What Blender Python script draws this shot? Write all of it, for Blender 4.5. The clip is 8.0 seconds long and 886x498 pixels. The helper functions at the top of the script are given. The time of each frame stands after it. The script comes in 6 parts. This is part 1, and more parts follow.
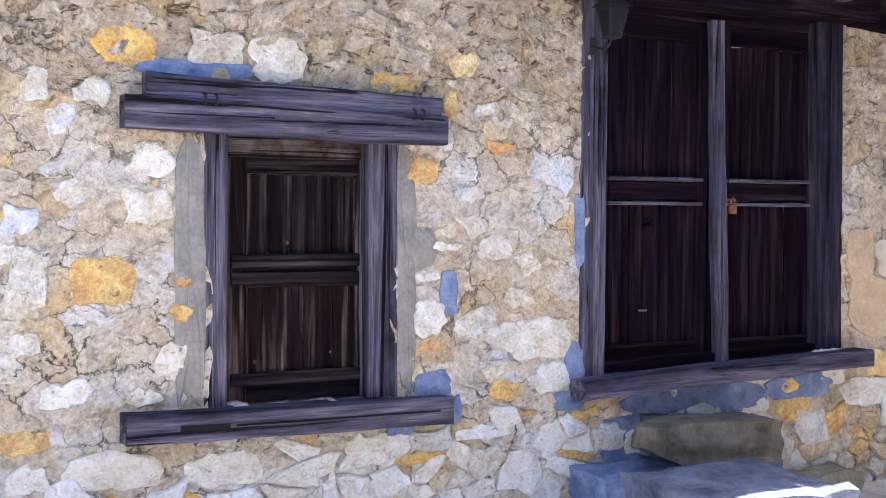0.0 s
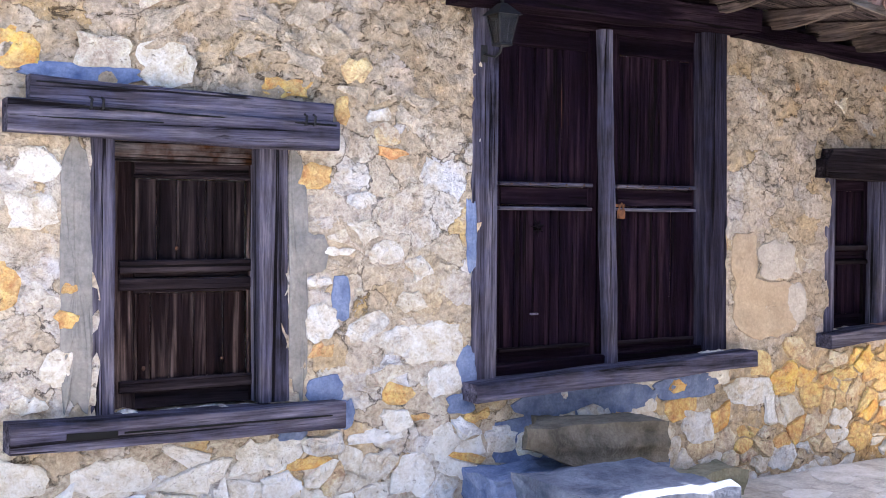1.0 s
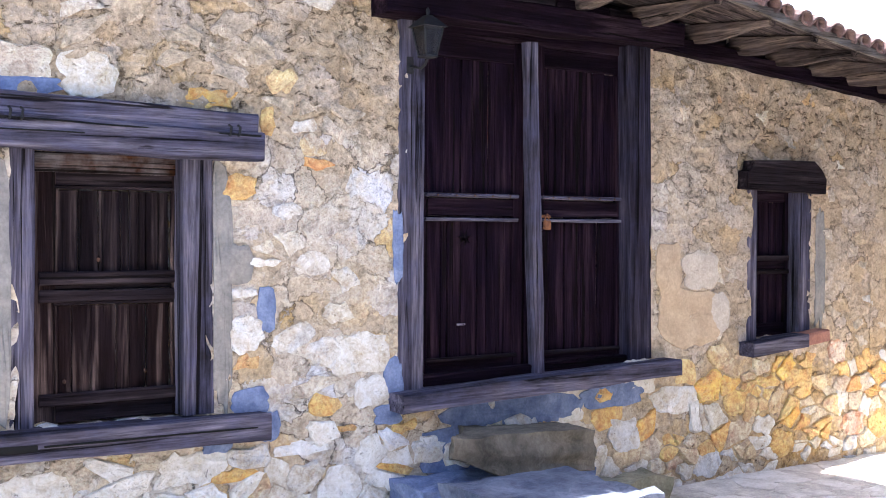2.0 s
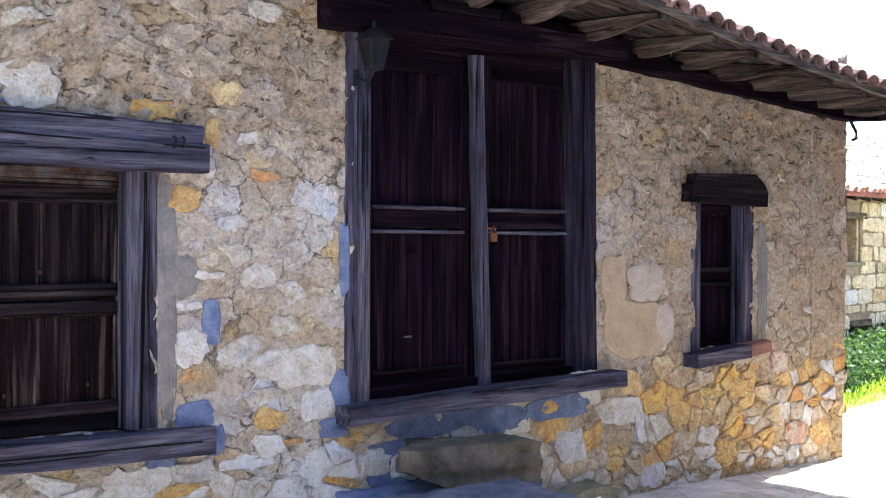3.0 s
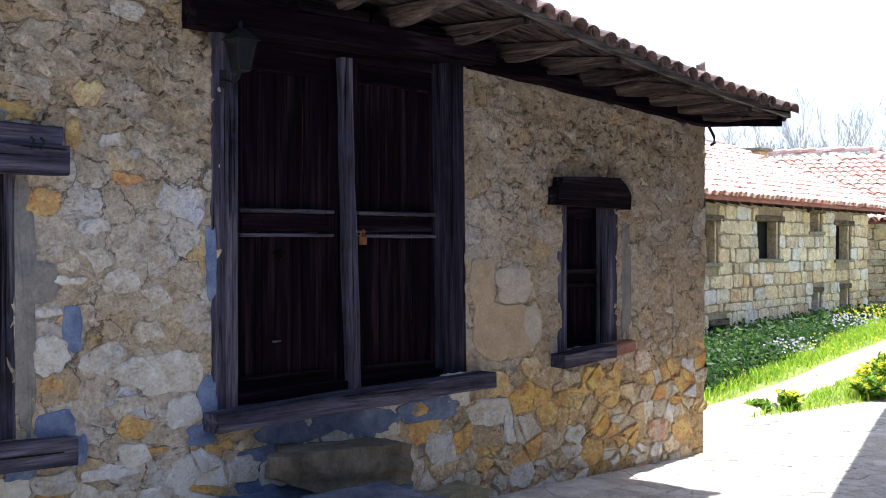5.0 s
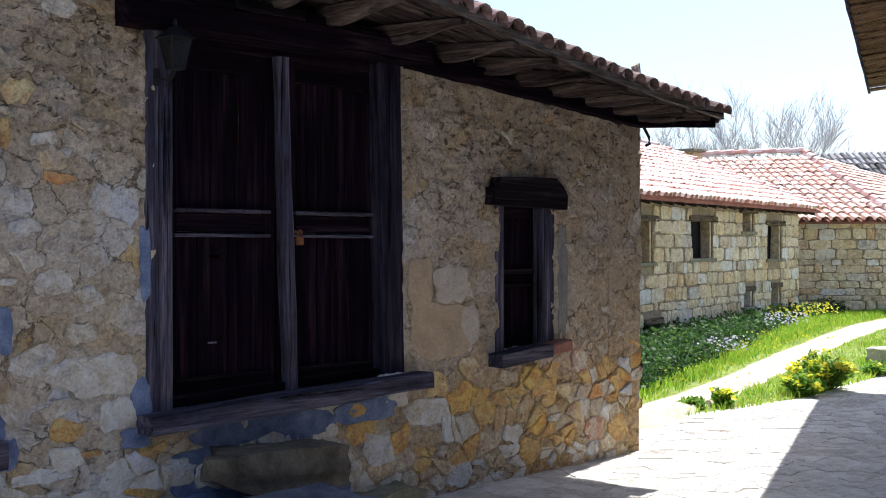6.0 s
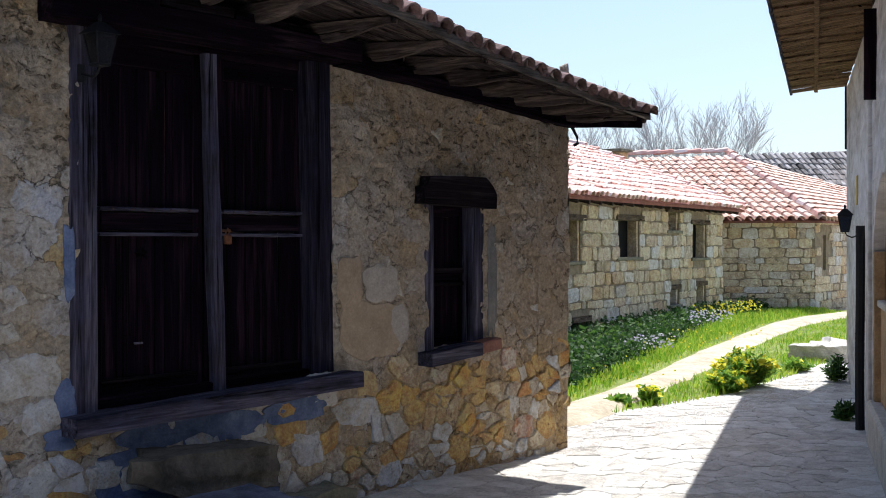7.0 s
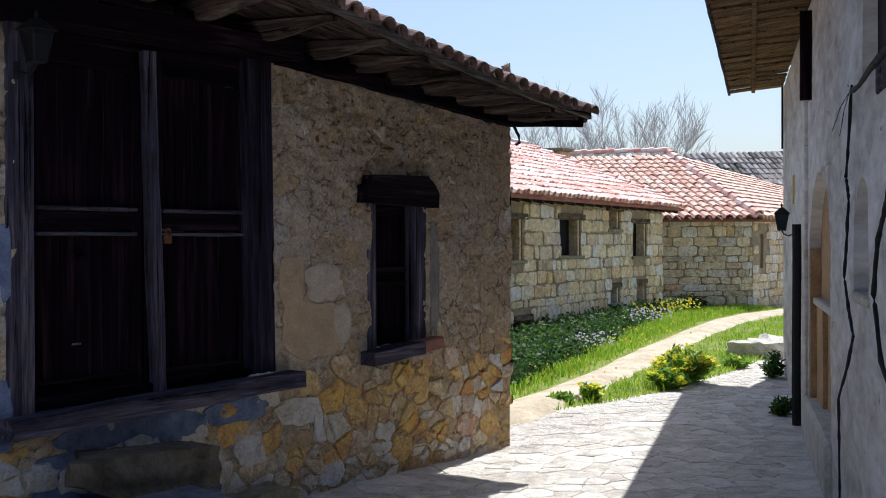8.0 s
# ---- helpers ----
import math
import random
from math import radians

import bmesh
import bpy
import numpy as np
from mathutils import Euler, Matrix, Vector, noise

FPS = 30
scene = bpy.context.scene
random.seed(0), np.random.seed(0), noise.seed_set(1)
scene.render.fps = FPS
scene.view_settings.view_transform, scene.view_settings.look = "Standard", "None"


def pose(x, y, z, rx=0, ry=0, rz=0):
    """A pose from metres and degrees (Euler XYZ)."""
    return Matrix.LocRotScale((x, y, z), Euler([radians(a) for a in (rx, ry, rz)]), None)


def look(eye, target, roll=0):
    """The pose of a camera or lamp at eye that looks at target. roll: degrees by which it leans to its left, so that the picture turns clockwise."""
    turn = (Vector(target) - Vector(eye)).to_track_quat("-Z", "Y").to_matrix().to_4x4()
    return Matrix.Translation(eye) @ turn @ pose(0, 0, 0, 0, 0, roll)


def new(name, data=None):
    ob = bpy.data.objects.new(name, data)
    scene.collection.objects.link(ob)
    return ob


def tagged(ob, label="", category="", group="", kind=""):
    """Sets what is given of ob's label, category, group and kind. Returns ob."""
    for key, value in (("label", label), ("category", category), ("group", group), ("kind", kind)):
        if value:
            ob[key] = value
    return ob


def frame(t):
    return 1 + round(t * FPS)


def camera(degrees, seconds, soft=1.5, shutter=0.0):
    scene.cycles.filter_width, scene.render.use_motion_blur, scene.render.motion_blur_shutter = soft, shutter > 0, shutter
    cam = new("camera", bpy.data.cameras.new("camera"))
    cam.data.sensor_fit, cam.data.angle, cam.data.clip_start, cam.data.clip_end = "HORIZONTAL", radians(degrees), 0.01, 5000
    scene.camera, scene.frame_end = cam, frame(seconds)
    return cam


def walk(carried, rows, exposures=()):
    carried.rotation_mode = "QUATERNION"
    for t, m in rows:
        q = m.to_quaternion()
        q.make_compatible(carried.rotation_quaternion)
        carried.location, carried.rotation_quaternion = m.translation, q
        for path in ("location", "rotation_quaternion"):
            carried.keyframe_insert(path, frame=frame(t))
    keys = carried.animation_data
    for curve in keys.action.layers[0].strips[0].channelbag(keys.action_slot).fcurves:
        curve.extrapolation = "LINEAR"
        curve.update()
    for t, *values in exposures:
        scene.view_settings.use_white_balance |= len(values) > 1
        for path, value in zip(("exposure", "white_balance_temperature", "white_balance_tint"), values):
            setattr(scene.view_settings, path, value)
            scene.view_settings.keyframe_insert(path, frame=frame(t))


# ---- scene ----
from mathutils import geometry

# ---------------------------------------------------------------- camera
cam = camera(40.95, 8.0, soft=1.0)
# seconds, x, y, z, azimuth from +x, pitch, roll
PATH = [
    (0.0, 0.000, -5.600, 1.773, 62.36, -1.871, 0.475),
    (0.5, 0.016, -5.638, 1.779, 59.94, -1.835, 0.432),
    (1.0, 0.043, -5.674, 1.777, 57.81, -1.616, 0.474),
    (1.5, 0.068, -5.701, 1.769, 56.12, -1.324, 0.421),
    (3.0, 0.081, -5.725, 1.759, 52.19, -0.308, 0.324),
    (3.5, 0.082, -5.726, 1.757, 50.77, -0.243, 0.294),
    (4.0, 0.079, -5.722, 1.757, 48.89, -0.203, 0.162),
    (4.5, 0.081, -5.716, 1.757, 47.31, -0.157, 0.103),
    (6.0, 0.088, -5.704, 1.756, 42.81, -0.111, -0.025),
    (6.5, 0.089, -5.701, 1.756, 41.16, -0.136, -0.028),
    (7.0, 0.088, -5.699, 1.756, 39.39, -0.163, -0.055),
    (7.5, 0.088, -5.698, 1.756, 37.89, -0.204, -0.108),
    (8.0, 0.087, -5.697, 1.756, 36.60, -0.219, -0.154),
]


def cam_pose(x, y, z, az, pitch, roll):
    a, e = radians(az), radians(pitch)
    ahead = Vector((math.cos(a) * math.cos(e), math.sin(a) * math.cos(e), math.sin(e)))
    return look((x, y, z), Vector((x, y, z)) + 5 * ahead, roll)


EXPOSURES = [(0.0, 2.74, 6050, 15), (1.0, 2.96, 6050, 16), (1.7, 3.03, 6050, 16), (3.0, 2.30, 5950, 15), (3.5, 2.05, 5850, 14), (4.0, 1.82, 5850, 13), (4.5, 1.62, 5850, 12), (5.3, 1.2, 5850, 11), (6.0, 0.88, 5850, 11), (7.0, 0.52, 5850, 11), (8.0, 0.28, 5900, 11)]
walk(cam, [(row[0], cam_pose(*row[1:])) for row in PATH], EXPOSURES)

# ---------------------------------------------------------------- daylight
SUN_AZ, SUN_EL = 8.8, 62.6      # degrees from +x, above the horizon
world = bpy.data.worlds.new("sky")
scene.world = world
world.use_nodes = True
wn = world.node_tree.nodes
sky = wn.new("ShaderNodeTexSky")
sky.sky_type, sky.sun_disc = "NISHITA", False
sky.sun_elevation, sky.sun_rotation = radians(SUN_EL), radians(90 - SUN_AZ)
sky.dust_density, sky.air_density = 2.0, 1.0
world.node_tree.links.new(sky.outputs["Color"], wn["Background"].inputs["Color"])
wn["Background"].inputs["Strength"].default_value = 0.12

sun_data = bpy.data.lights.new("sun", "SUN")
sun_data.energy, sun_data.angle, sun_data.color = 5.0, radians(0.55), (1.0, 0.95, 0.87)
sun = new("sun", sun_data)
a, e = radians(SUN_AZ), radians(SUN_EL)
SUN_DIR = Vector((math.cos(a) * math.cos(e), math.sin(a) * math.cos(e), math.sin(e)))
sun.matrix_world = look(SUN_DIR * 40, (0, 0, 0))


# ---------------------------------------------------------------- materials
class Nodes:
    """A small helper to write node materials."""

    def __init__(self, name):
        self.m = bpy.data.materials.new(name)
        self.m.use_nodes = True
        self.t = self.m.node_tree
        self.b = self.t.nodes["Principled BSDF"]
        self.b.inputs["Specular IOR Level"].default_value = 0.25

    def n(self, kind, **inputs):
        node = self.t.nodes.new(kind)
        for k, v in inputs.items():
            self.put(node, k.replace("_", " "), v)
        return node

    def put(self, node, key, v):
        sock = node.inputs[key]
        if isinstance(v, bpy.types.NodeSocket):
            self.t.links.new(v, sock)
        else:
            sock.default_value = v

    def coords(self, scale=(1, 1, 1), world_space=True):
        if world_space:
            c = self.n("ShaderNodeNewGeometry").outputs["Position"]
        else:
            c = self.n("ShaderNodeTexCoord").outputs["Object"]
        return self.n("ShaderNodeMapping", Vector=c, Scale=scale).outputs["Vector"]

    def noise(self, vec, scale, detail=6, rough=0.6, dist=0.0):
        return self.n("ShaderNodeTexNoise", Vector=vec, Scale=scale, Detail=detail, Roughness=rough, Distortion=dist).outputs["Fac"]

    def voronoi(self, vec, scale, feature="F1", out="Distance", rand=1.0):
        node = self.n("ShaderNodeTexVoronoi")
        node.feature = feature
        self.put(node, "Vector", vec)
        self.put(node, "Scale", scale)
        self.put(node, "Randomness", rand)
        return node.outputs[out]

    def ramp(self, fac, stops, interp="LINEAR"):
        node = self.n("ShaderNodeValToRGB", Fac=fac)
        node.color_ramp.interpolation = interp
        el = node.color_ramp.elements
        while len(el) < len(stops):
            el.new(0.5)
        for i, (p, c) in enumerate(stops):
            el[i].position = p
            el[i].color = (*c, 1) if not isinstance(c, (int, float)) else (c, c, c, 1)
        return node.outputs["Color"]

    def mix(self, fac, a, b, mode="MIX"):
        node = self.n("ShaderNodeMix")
        node.data_type, node.blend_type = "RGBA", mode
        for key, v in (("Factor", fac), ("A", a), ("B", b)):
            socks = [x for x in node.inputs if x.name == key and x.enabled]
            sock = socks[0]
            if isinstance(v, bpy.types.NodeSocket):
                self.t.links.new(v, sock)
            else:
                sock.default_value = v if isinstance(v, (int, float)) or len(v) == 4 else (*v, 1)
        return [x for x in node.outputs if x.enabled][0]

    def math(self, op, a, b=0.0, clamp=False):
        node = self.n("ShaderNodeMath")
        node.operation, node.use_clamp = op, clamp
        for i, v in enumerate((a, b)):
            if isinstance(v, bpy.types.NodeSocket):
                self.t.links.new(v, node.inputs[i])
            else:
                node.inputs[i].default_value = v
        return node.outputs[0]

    def done(self, colour, rough=0.85, bump=None, strength=0.5, dist=0.01, **more):
        self.put(self.b, "Base Color", colour if isinstance(colour, bpy.types.NodeSocket) or len(colour) == 4 else (*colour, 1))
        self.put(self.b, "Roughness", rough)
        if bump is not None:
            bn = self.n("ShaderNodeBump", Height=bump, Strength=strength, Distance=dist)
            self.put(self.b, "Normal", bn.outputs["Normal"])
        for k, v in more.items():
            self.put(self.b, k.replace("_", " "), v)
        return self.m


def mat_render():
    """Old lime mortar over rubble: smeared stone colours, hairline cracks and pits."""
    k = Nodes("lime_mortar")
    v = k.coords()
    warp = k.n("ShaderNodeTexNoise", Vector=v, Scale=7.0, Detail=5.0, Roughness=0.65).outputs["Color"]
    shift = k.n("ShaderNodeVectorMath")
    shift.operation = "MULTIPLY_ADD"
    k.put(shift, 0, warp)
    shift.inputs[1].default_value = (0.22, 0.22, 0.22)
    k.put(shift, 2, v)
    wv = k.n("ShaderNodeMapping", Vector=shift.outputs[0], Scale=(1.0, 1.0, 1.4)).outputs["Vector"]
    cell = k.voronoi(wv, 4.6, "F1", "Color")
    edge = k.voronoi(wv, 4.6, "DISTANCE_TO_EDGE", "Distance")
    big = k.noise(v, 0.9, 4, 0.55)
    mid = k.noise(v, 5.5, 8, 0.68, 0.4)
    fine = k.noise(v, 34, 6, 0.72)
    grit = k.noise(v, 130, 3, 0.6)
    base = k.ramp(mid, [(0.3, (0.38, 0.28, 0.18)), (0.45, (0.54, 0.45, 0.335)), (0.56, (0.62, 0.545, 0.44)), (0.72, (0.74, 0.71, 0.67))])
    sep = k.n("ShaderNodeSeparateColor", Color=cell)
    stone = k.ramp(sep.outputs[0], [(0.0, (0.46, 0.35, 0.23)), (0.25, (0.64, 0.57, 0.48)), (0.5, (0.76, 0.74, 0.72)), (0.68, (0.70, 0.71, 0.77)), (0.82, (0.52, 0.40, 0.25)), (0.92, (0.68, 0.45, 0.16)), (1.0, (0.80, 0.78, 0.75))])
    smear = k.ramp(k.noise(v, 3.4, 6, 0.7, 0.6), [(0.42, 0.85), (0.58, 0.1)])
    col = k.mix(smear, base, stone)
    col = k.mix(k.ramp(big, [(0.42, 0.4), (0.6, 0.0)]), col, (0.44, 0.33, 0.21))
    xyz = k.n("ShaderNodeSeparateXYZ", Vector=k.n("ShaderNodeNewGeometry").outputs["Position"])
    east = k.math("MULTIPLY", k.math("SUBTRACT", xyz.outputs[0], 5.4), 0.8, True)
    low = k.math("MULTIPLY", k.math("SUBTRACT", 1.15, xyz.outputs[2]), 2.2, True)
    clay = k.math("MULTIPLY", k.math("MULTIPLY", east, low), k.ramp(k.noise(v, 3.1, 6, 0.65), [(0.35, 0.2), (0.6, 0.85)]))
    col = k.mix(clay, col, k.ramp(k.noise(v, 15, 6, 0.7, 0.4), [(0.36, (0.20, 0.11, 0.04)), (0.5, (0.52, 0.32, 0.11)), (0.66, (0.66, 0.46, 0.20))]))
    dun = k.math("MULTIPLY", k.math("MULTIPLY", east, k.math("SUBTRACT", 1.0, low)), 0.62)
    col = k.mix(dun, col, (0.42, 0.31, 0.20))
    # cracks, and pits further down, get their inner shade as dark colour besides bump
    crackmask = k.ramp(k.noise(v, 2.6, 5, 0.65), [(0.44, 0.0), (0.56, 1.0)])
    crack = k.math("MULTIPLY", k.ramp(edge, [(0.0, 1.0), (0.028, 0.0)]), crackmask)
    col = k.mix(k.math("MULTIPLY", crack, 0.85), col, (0.07, 0.05, 0.035))
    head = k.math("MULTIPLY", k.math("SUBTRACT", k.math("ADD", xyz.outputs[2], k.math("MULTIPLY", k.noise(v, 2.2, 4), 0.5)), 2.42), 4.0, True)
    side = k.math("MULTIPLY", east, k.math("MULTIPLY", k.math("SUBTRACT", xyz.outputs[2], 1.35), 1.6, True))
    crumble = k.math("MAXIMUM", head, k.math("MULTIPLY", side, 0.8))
    # wall head browner: tan stone, plus the eaves' shade put into the colour
    west_tan_shade = k.math("MULTIPLY", head, k.math("SUBTRACT", 1.0, east))
    col = k.mix(k.math("MULTIPLY", west_tan_shade, 0.62), col, k.ramp(k.noise(v, 6.0, 6, 0.68, 0.5), [(0.32, (0.27, 0.18, 0.09)), (0.5, (0.40, 0.29, 0.17)), (0.68, (0.52, 0.42, 0.30))]))
    flat = k.coords((1.0, 1.0, 1.8))
    pits = k.ramp(k.noise(v, 23, 9, 0.78, 0.7), [(0.34, 1.0), (0.39, 0.0)])
    clefts = k.ramp(k.noise(flat, 10.5, 9, 0.72, 0.9), [(0.395, 1.0), (0.43, 0.0)])
    pitmask = k.ramp(k.noise(v, 1.8, 4, 0.6), [(0.40, 0.3), (0.58, 1.0)])
    pits = k.math("MULTIPLY", pits, k.math("MAXIMUM", pitmask, crumble))
    pits = k.math("MAXIMUM", pits, k.math("MULTIPLY", clefts, k.math("MAXIMUM", crumble, k.math("MULTIPLY", pitmask, 0.45))))
    col = k.mix(k.math("MULTIPLY", pits, 0.85), col, (0.09, 0.06, 0.035))
    chips = k.ramp(k.noise(v, 30, 7, 0.75, 0.3), [(0.63, 0.0), (0.68, 1.0)])
    col = k.mix(k.math("MULTIPLY", chips, 0.55), col, (0.78, 0.76, 0.72))
    col = k.mix(0.5, col, k.ramp(fine, [(0.3, 0.15), (0.7, 0.9)]), "OVERLAY")
    h = k.math("ADD", k.math("MULTIPLY", mid, 1.3), k.math("ADD", k.math("MULTIPLY", fine, 0.6), k.math("MULTIPLY", grit, 0.15)))
    h = k.math("SUBTRACT", h, k.math("MULTIPLY", pits, 0.6))
    h = k.math("SUBTRACT", h, k.math("MULTIPLY", crack, 0.8))
    return k.done(col, 0.95, h, 1.0, 0.045)


def mat_stone(name, stops, island=False, dark=(0.13, 0.09, 0.05), smear=0.75, tone=0.2, limed=(0.64, 0.57, 0.47)):
    """Rubble stone, each with its own tone, chipped, pitted and smeared with lime."""
    k = Nodes(name)
    v = k.coords()
    rnd = k.n("ShaderNodeNewGeometry").outputs["Random Per Island"] if island else k.n("ShaderNodeObjectInfo").outputs["Random"]
    col = k.ramp(rnd, stops, "LINEAR")
    mid = k.noise(v, 9, 8, 0.7, 0.5)
    fine = k.noise(v, 48, 6, 0.74)
    other = k.ramp(k.noise(v, 4.2, 5, 0.65), [(0.3, (0.42, 0.33, 0.22)), (0.5, (0.58, 0.55, 0.50)), (0.7, (0.62, 0.62, 0.65))])
    col = k.mix(tone, col, other)
    lime = k.ramp(k.noise(v, 6.5, 7, 0.7, 0.6), [(0.45, 0.0), (0.56, smear)])
    col = k.mix(lime, col, limed)
    col = k.mix(0.75, col, k.ramp(mid, [(0.3, 0.15), (0.5, 0.5), (0.7, 0.88)]), "OVERLAY")
    col = k.mix(0.5, col, k.ramp(fine, [(0.3, 0.12), (0.7, 0.92)]), "OVERLAY")
    # pits coloured dark too, for the shade that bump hardly gives
    pits = k.ramp(k.noise(v, 26, 9, 0.78, 0.6), [(0.34, 1.0), (0.395, 0.0)])
    col = k.mix(k.math("MULTIPLY", pits, 0.8), col, dark)
    h = k.math("ADD", mid, k.math("MULTIPLY", fine, 0.6))
    h = k.math("SUBTRACT", h, k.math("MULTIPLY", pits, 0.5))
    return k.done(col, 0.9, h, 1.0, 0.035)


def mat_wood(name, dark, mid, light, axis="z", grey=(0.2, 0.2, 0.22), weather=0.5, scale=1.0):
    """Weathered timber; axis is the way the grain runs in the object's own space."""
    k = Nodes(name)
    stretch = {"x": (0.05, 1, 1), "y": (1, 0.05, 1), "z": (1, 1, 0.05)}[axis]
    v = k.coords(stretch)
    v2 = k.coords()
    grain = k.noise(v, 70 * scale, 6, 0.7, 0.25)
    broad = k.noise(v, 17 * scale, 4, 0.6, 0.4)
    blot = k.noise(v2, 6, 5, 0.6)
    rnd = k.n("ShaderNodeObjectInfo").outputs["Random"]
    col = k.ramp(broad, [(0.28, dark), (0.5, mid), (0.75, light)])
    col = k.mix(k.ramp(blot, [(0.4, 0.0), (0.65, weather)]), col, grey)
    col = k.mix(0.75, col, k.ramp(grain, [(0.3, 0.06), (0.5, 0.5), (0.72, 0.96)]), "OVERLAY")
    crack = k.ramp(k.noise(k.coords({"x": (0.018, 1, 1), "y": (1, 0.018, 1), "z": (1, 1, 0.018)}[axis]), 30 * scale, 4, 0.6, 0.5), [(0.36, 1.0), (0.40, 0.0)])
    col = k.mix(k.math("MULTIPLY", crack, 0.92), col, (0.004, 0.003, 0.003))
    col = k.mix(0.4, col, k.ramp(rnd, [(0.0, 0.36), (1.0, 0.62)]), "OVERLAY")
    h = k.math("SUBTRACT", k.math("MULTIPLY", grain, 0.6), k.math("MULTIPLY", crack, 0.8))
    return k.done(col, 0.85, h, 0.9, 0.012, Specular_IOR_Level=0.03)


def mat_plain(name, c1, c2, scale=8.0, rough=0.85, bump=0.5, dist=0.01, metal=0.0, stretch=(1, 1, 1), rand=0.0):
    k = Nodes(name)
    v = k.coords(stretch)
    n1 = k.noise(v, scale, 7, 0.65, 0.3)
    n2 = k.noise(v, scale * 7, 4, 0.65)
    col = k.ramp(n1, [(0.3, c1), (0.7, c2)])
    col = k.mix(0.3, col, k.ramp(n2, [(0.3, 0.25), (0.7, 0.85)]), "OVERLAY")
    if rand:
        r = k.n("ShaderNodeObjectInfo").outputs["Random"]
        col = k.mix(rand, col, k.ramp(r, [(0.0, 0.15), (1.0, 0.9)]), "OVERLAY")
    return k.done(col, rough, k.math("ADD", n1, k.math("MULTIPLY", n2, 0.4)), bump, dist, Metallic=metal)


PALE = [(0.0, (0.54, 0.55, 0.58)), (0.3, (0.74, 0.74, 0.75)), (0.5, (0.76, 0.69, 0.57)), (0.7, (0.84, 0.82, 0.78)), (0.85, (0.66, 0.58, 0.45)), (1.0, (0.72, 0.74, 0.80))]
OCHRE = [(0.0, (0.74, 0.38, 0.07)), (0.3, (0.70, 0.45, 0.15)), (0.6, (0.78, 0.44, 0.07)), (0.8, (0.66, 0.46, 0.22)), (1.0, (0.70, 0.31, 0.08))]
MIXED = [(0.0, (0.64, 0.61, 0.56)), (0.25, (0.56, 0.41, 0.23)), (0.45, (0.66, 0.42, 0.13)), (0.65, (0.52, 0.41, 0.28)), (0.85, (0.68, 0.61, 0.50)), (1.0, (0.60, 0.35, 0.12))]
MUTED = [(0.0, (0.50, 0.43, 0.34)), (0.3, (0.62, 0.56, 0.48)), (0.55, (0.60, 0.59, 0.58)), (0.75, (0.66, 0.61, 0.54)), (0.9, (0.46, 0.35, 0.22)), (1.0, (0.68, 0.67, 0.67))]
M_MORTAR = mat_render()
# pale limestone whitened further to carry light bounced off the sunlit street
WHITE = [(0.0, (0.72, 0.73, 0.77)), (0.3, (0.84, 0.83, 0.81)), (0.5, (0.80, 0.74, 0.64)), (0.75, (0.88, 0.87, 0.86)), (1.0, (0.76, 0.78, 0.85))]
M_WHITE, M_WHITE_I = mat_stone("bounce_white_limestone", WHITE, smear=0.6, tone=0.14, dark=(0.16, 0.12, 0.08), limed=(0.70, 0.64, 0.55)), mat_stone("bounce_white_rubble", WHITE, True, smear=0.45, tone=0.12, dark=(0.16, 0.12, 0.08), limed=(0.72, 0.67, 0.58))
TAN = [(0.0, (0.38, 0.29, 0.19)), (0.3, (0.50, 0.42, 0.32)), (0.55, (0.44, 0.34, 0.22)), (0.8, (0.56, 0.50, 0.41)), (1.0, (0.34, 0.25, 0.15))]
LILAC = [(0.0, (0.58, 0.60, 0.70)), (1.0, (0.68, 0.70, 0.79))]
M_TANROCK = mat_stone("tan_rubble", TAN, True, smear=0.4, limed=(0.50, 0.42, 0.32))
M_LILAC = mat_stone("lilac_limestone", LILAC, smear=0.35, tone=0.08)
M_MUTED, M_MUTED_I = mat_stone("limed_rubble", MUTED, smear=0.9), mat_stone("limed_rubble_field", MUTED, True, smear=0.9)
M_PALE, M_OCHRE, M_MIXED = mat_stone("pale_limestone", PALE), mat_stone("ochre_sandstone", OCHRE, smear=0.6, tone=0.14, limed=(0.56, 0.40, 0.20)), mat_stone("mixed_rubble", MIXED)
M_PALE_I, M_OCHRE_I, M_MIXED_I = mat_stone("pale_rubble", PALE, True), mat_stone("ochre_rubble", OCHRE, True, smear=0.6, tone=0.12, limed=(0.64, 0.45, 0.22)), mat_stone("brown_rubble", MIXED, True, limed=(0.62, 0.50, 0.34))
M_GREYSTONE = mat_plain("grey_mossy_stone", (0.10, 0.095, 0.06), (0.30, 0.28, 0.20), 7, 0.9, 0.8, 0.02)
M_CEMENT = mat_plain("cement_patch", (0.13, 0.125, 0.12), (0.25, 0.23, 0.205), 7, 0.95, 0.5, 0.01)
M_CEMENT_DK = mat_plain("blue_grey_cement", (0.06, 0.09, 0.18), (0.20, 0.24, 0.36), 9, 0.95, 0.5, 0.01)
M_BEAM_X = mat_wood("weathered_beam", (0.0075, 0.0068, 0.0076), (0.050, 0.044, 0.060), (0.185, 0.170, 0.205), "x", (0.066, 0.066, 0.112))
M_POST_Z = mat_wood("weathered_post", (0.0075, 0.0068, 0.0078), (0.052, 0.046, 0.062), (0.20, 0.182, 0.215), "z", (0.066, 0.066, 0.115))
M_POST_DK = mat_wood("dark_post", (0.005, 0.004, 0.005), (0.020, 0.017, 0.026), (0.075, 0.066, 0.085), "z", (0.024, 0.023, 0.045))
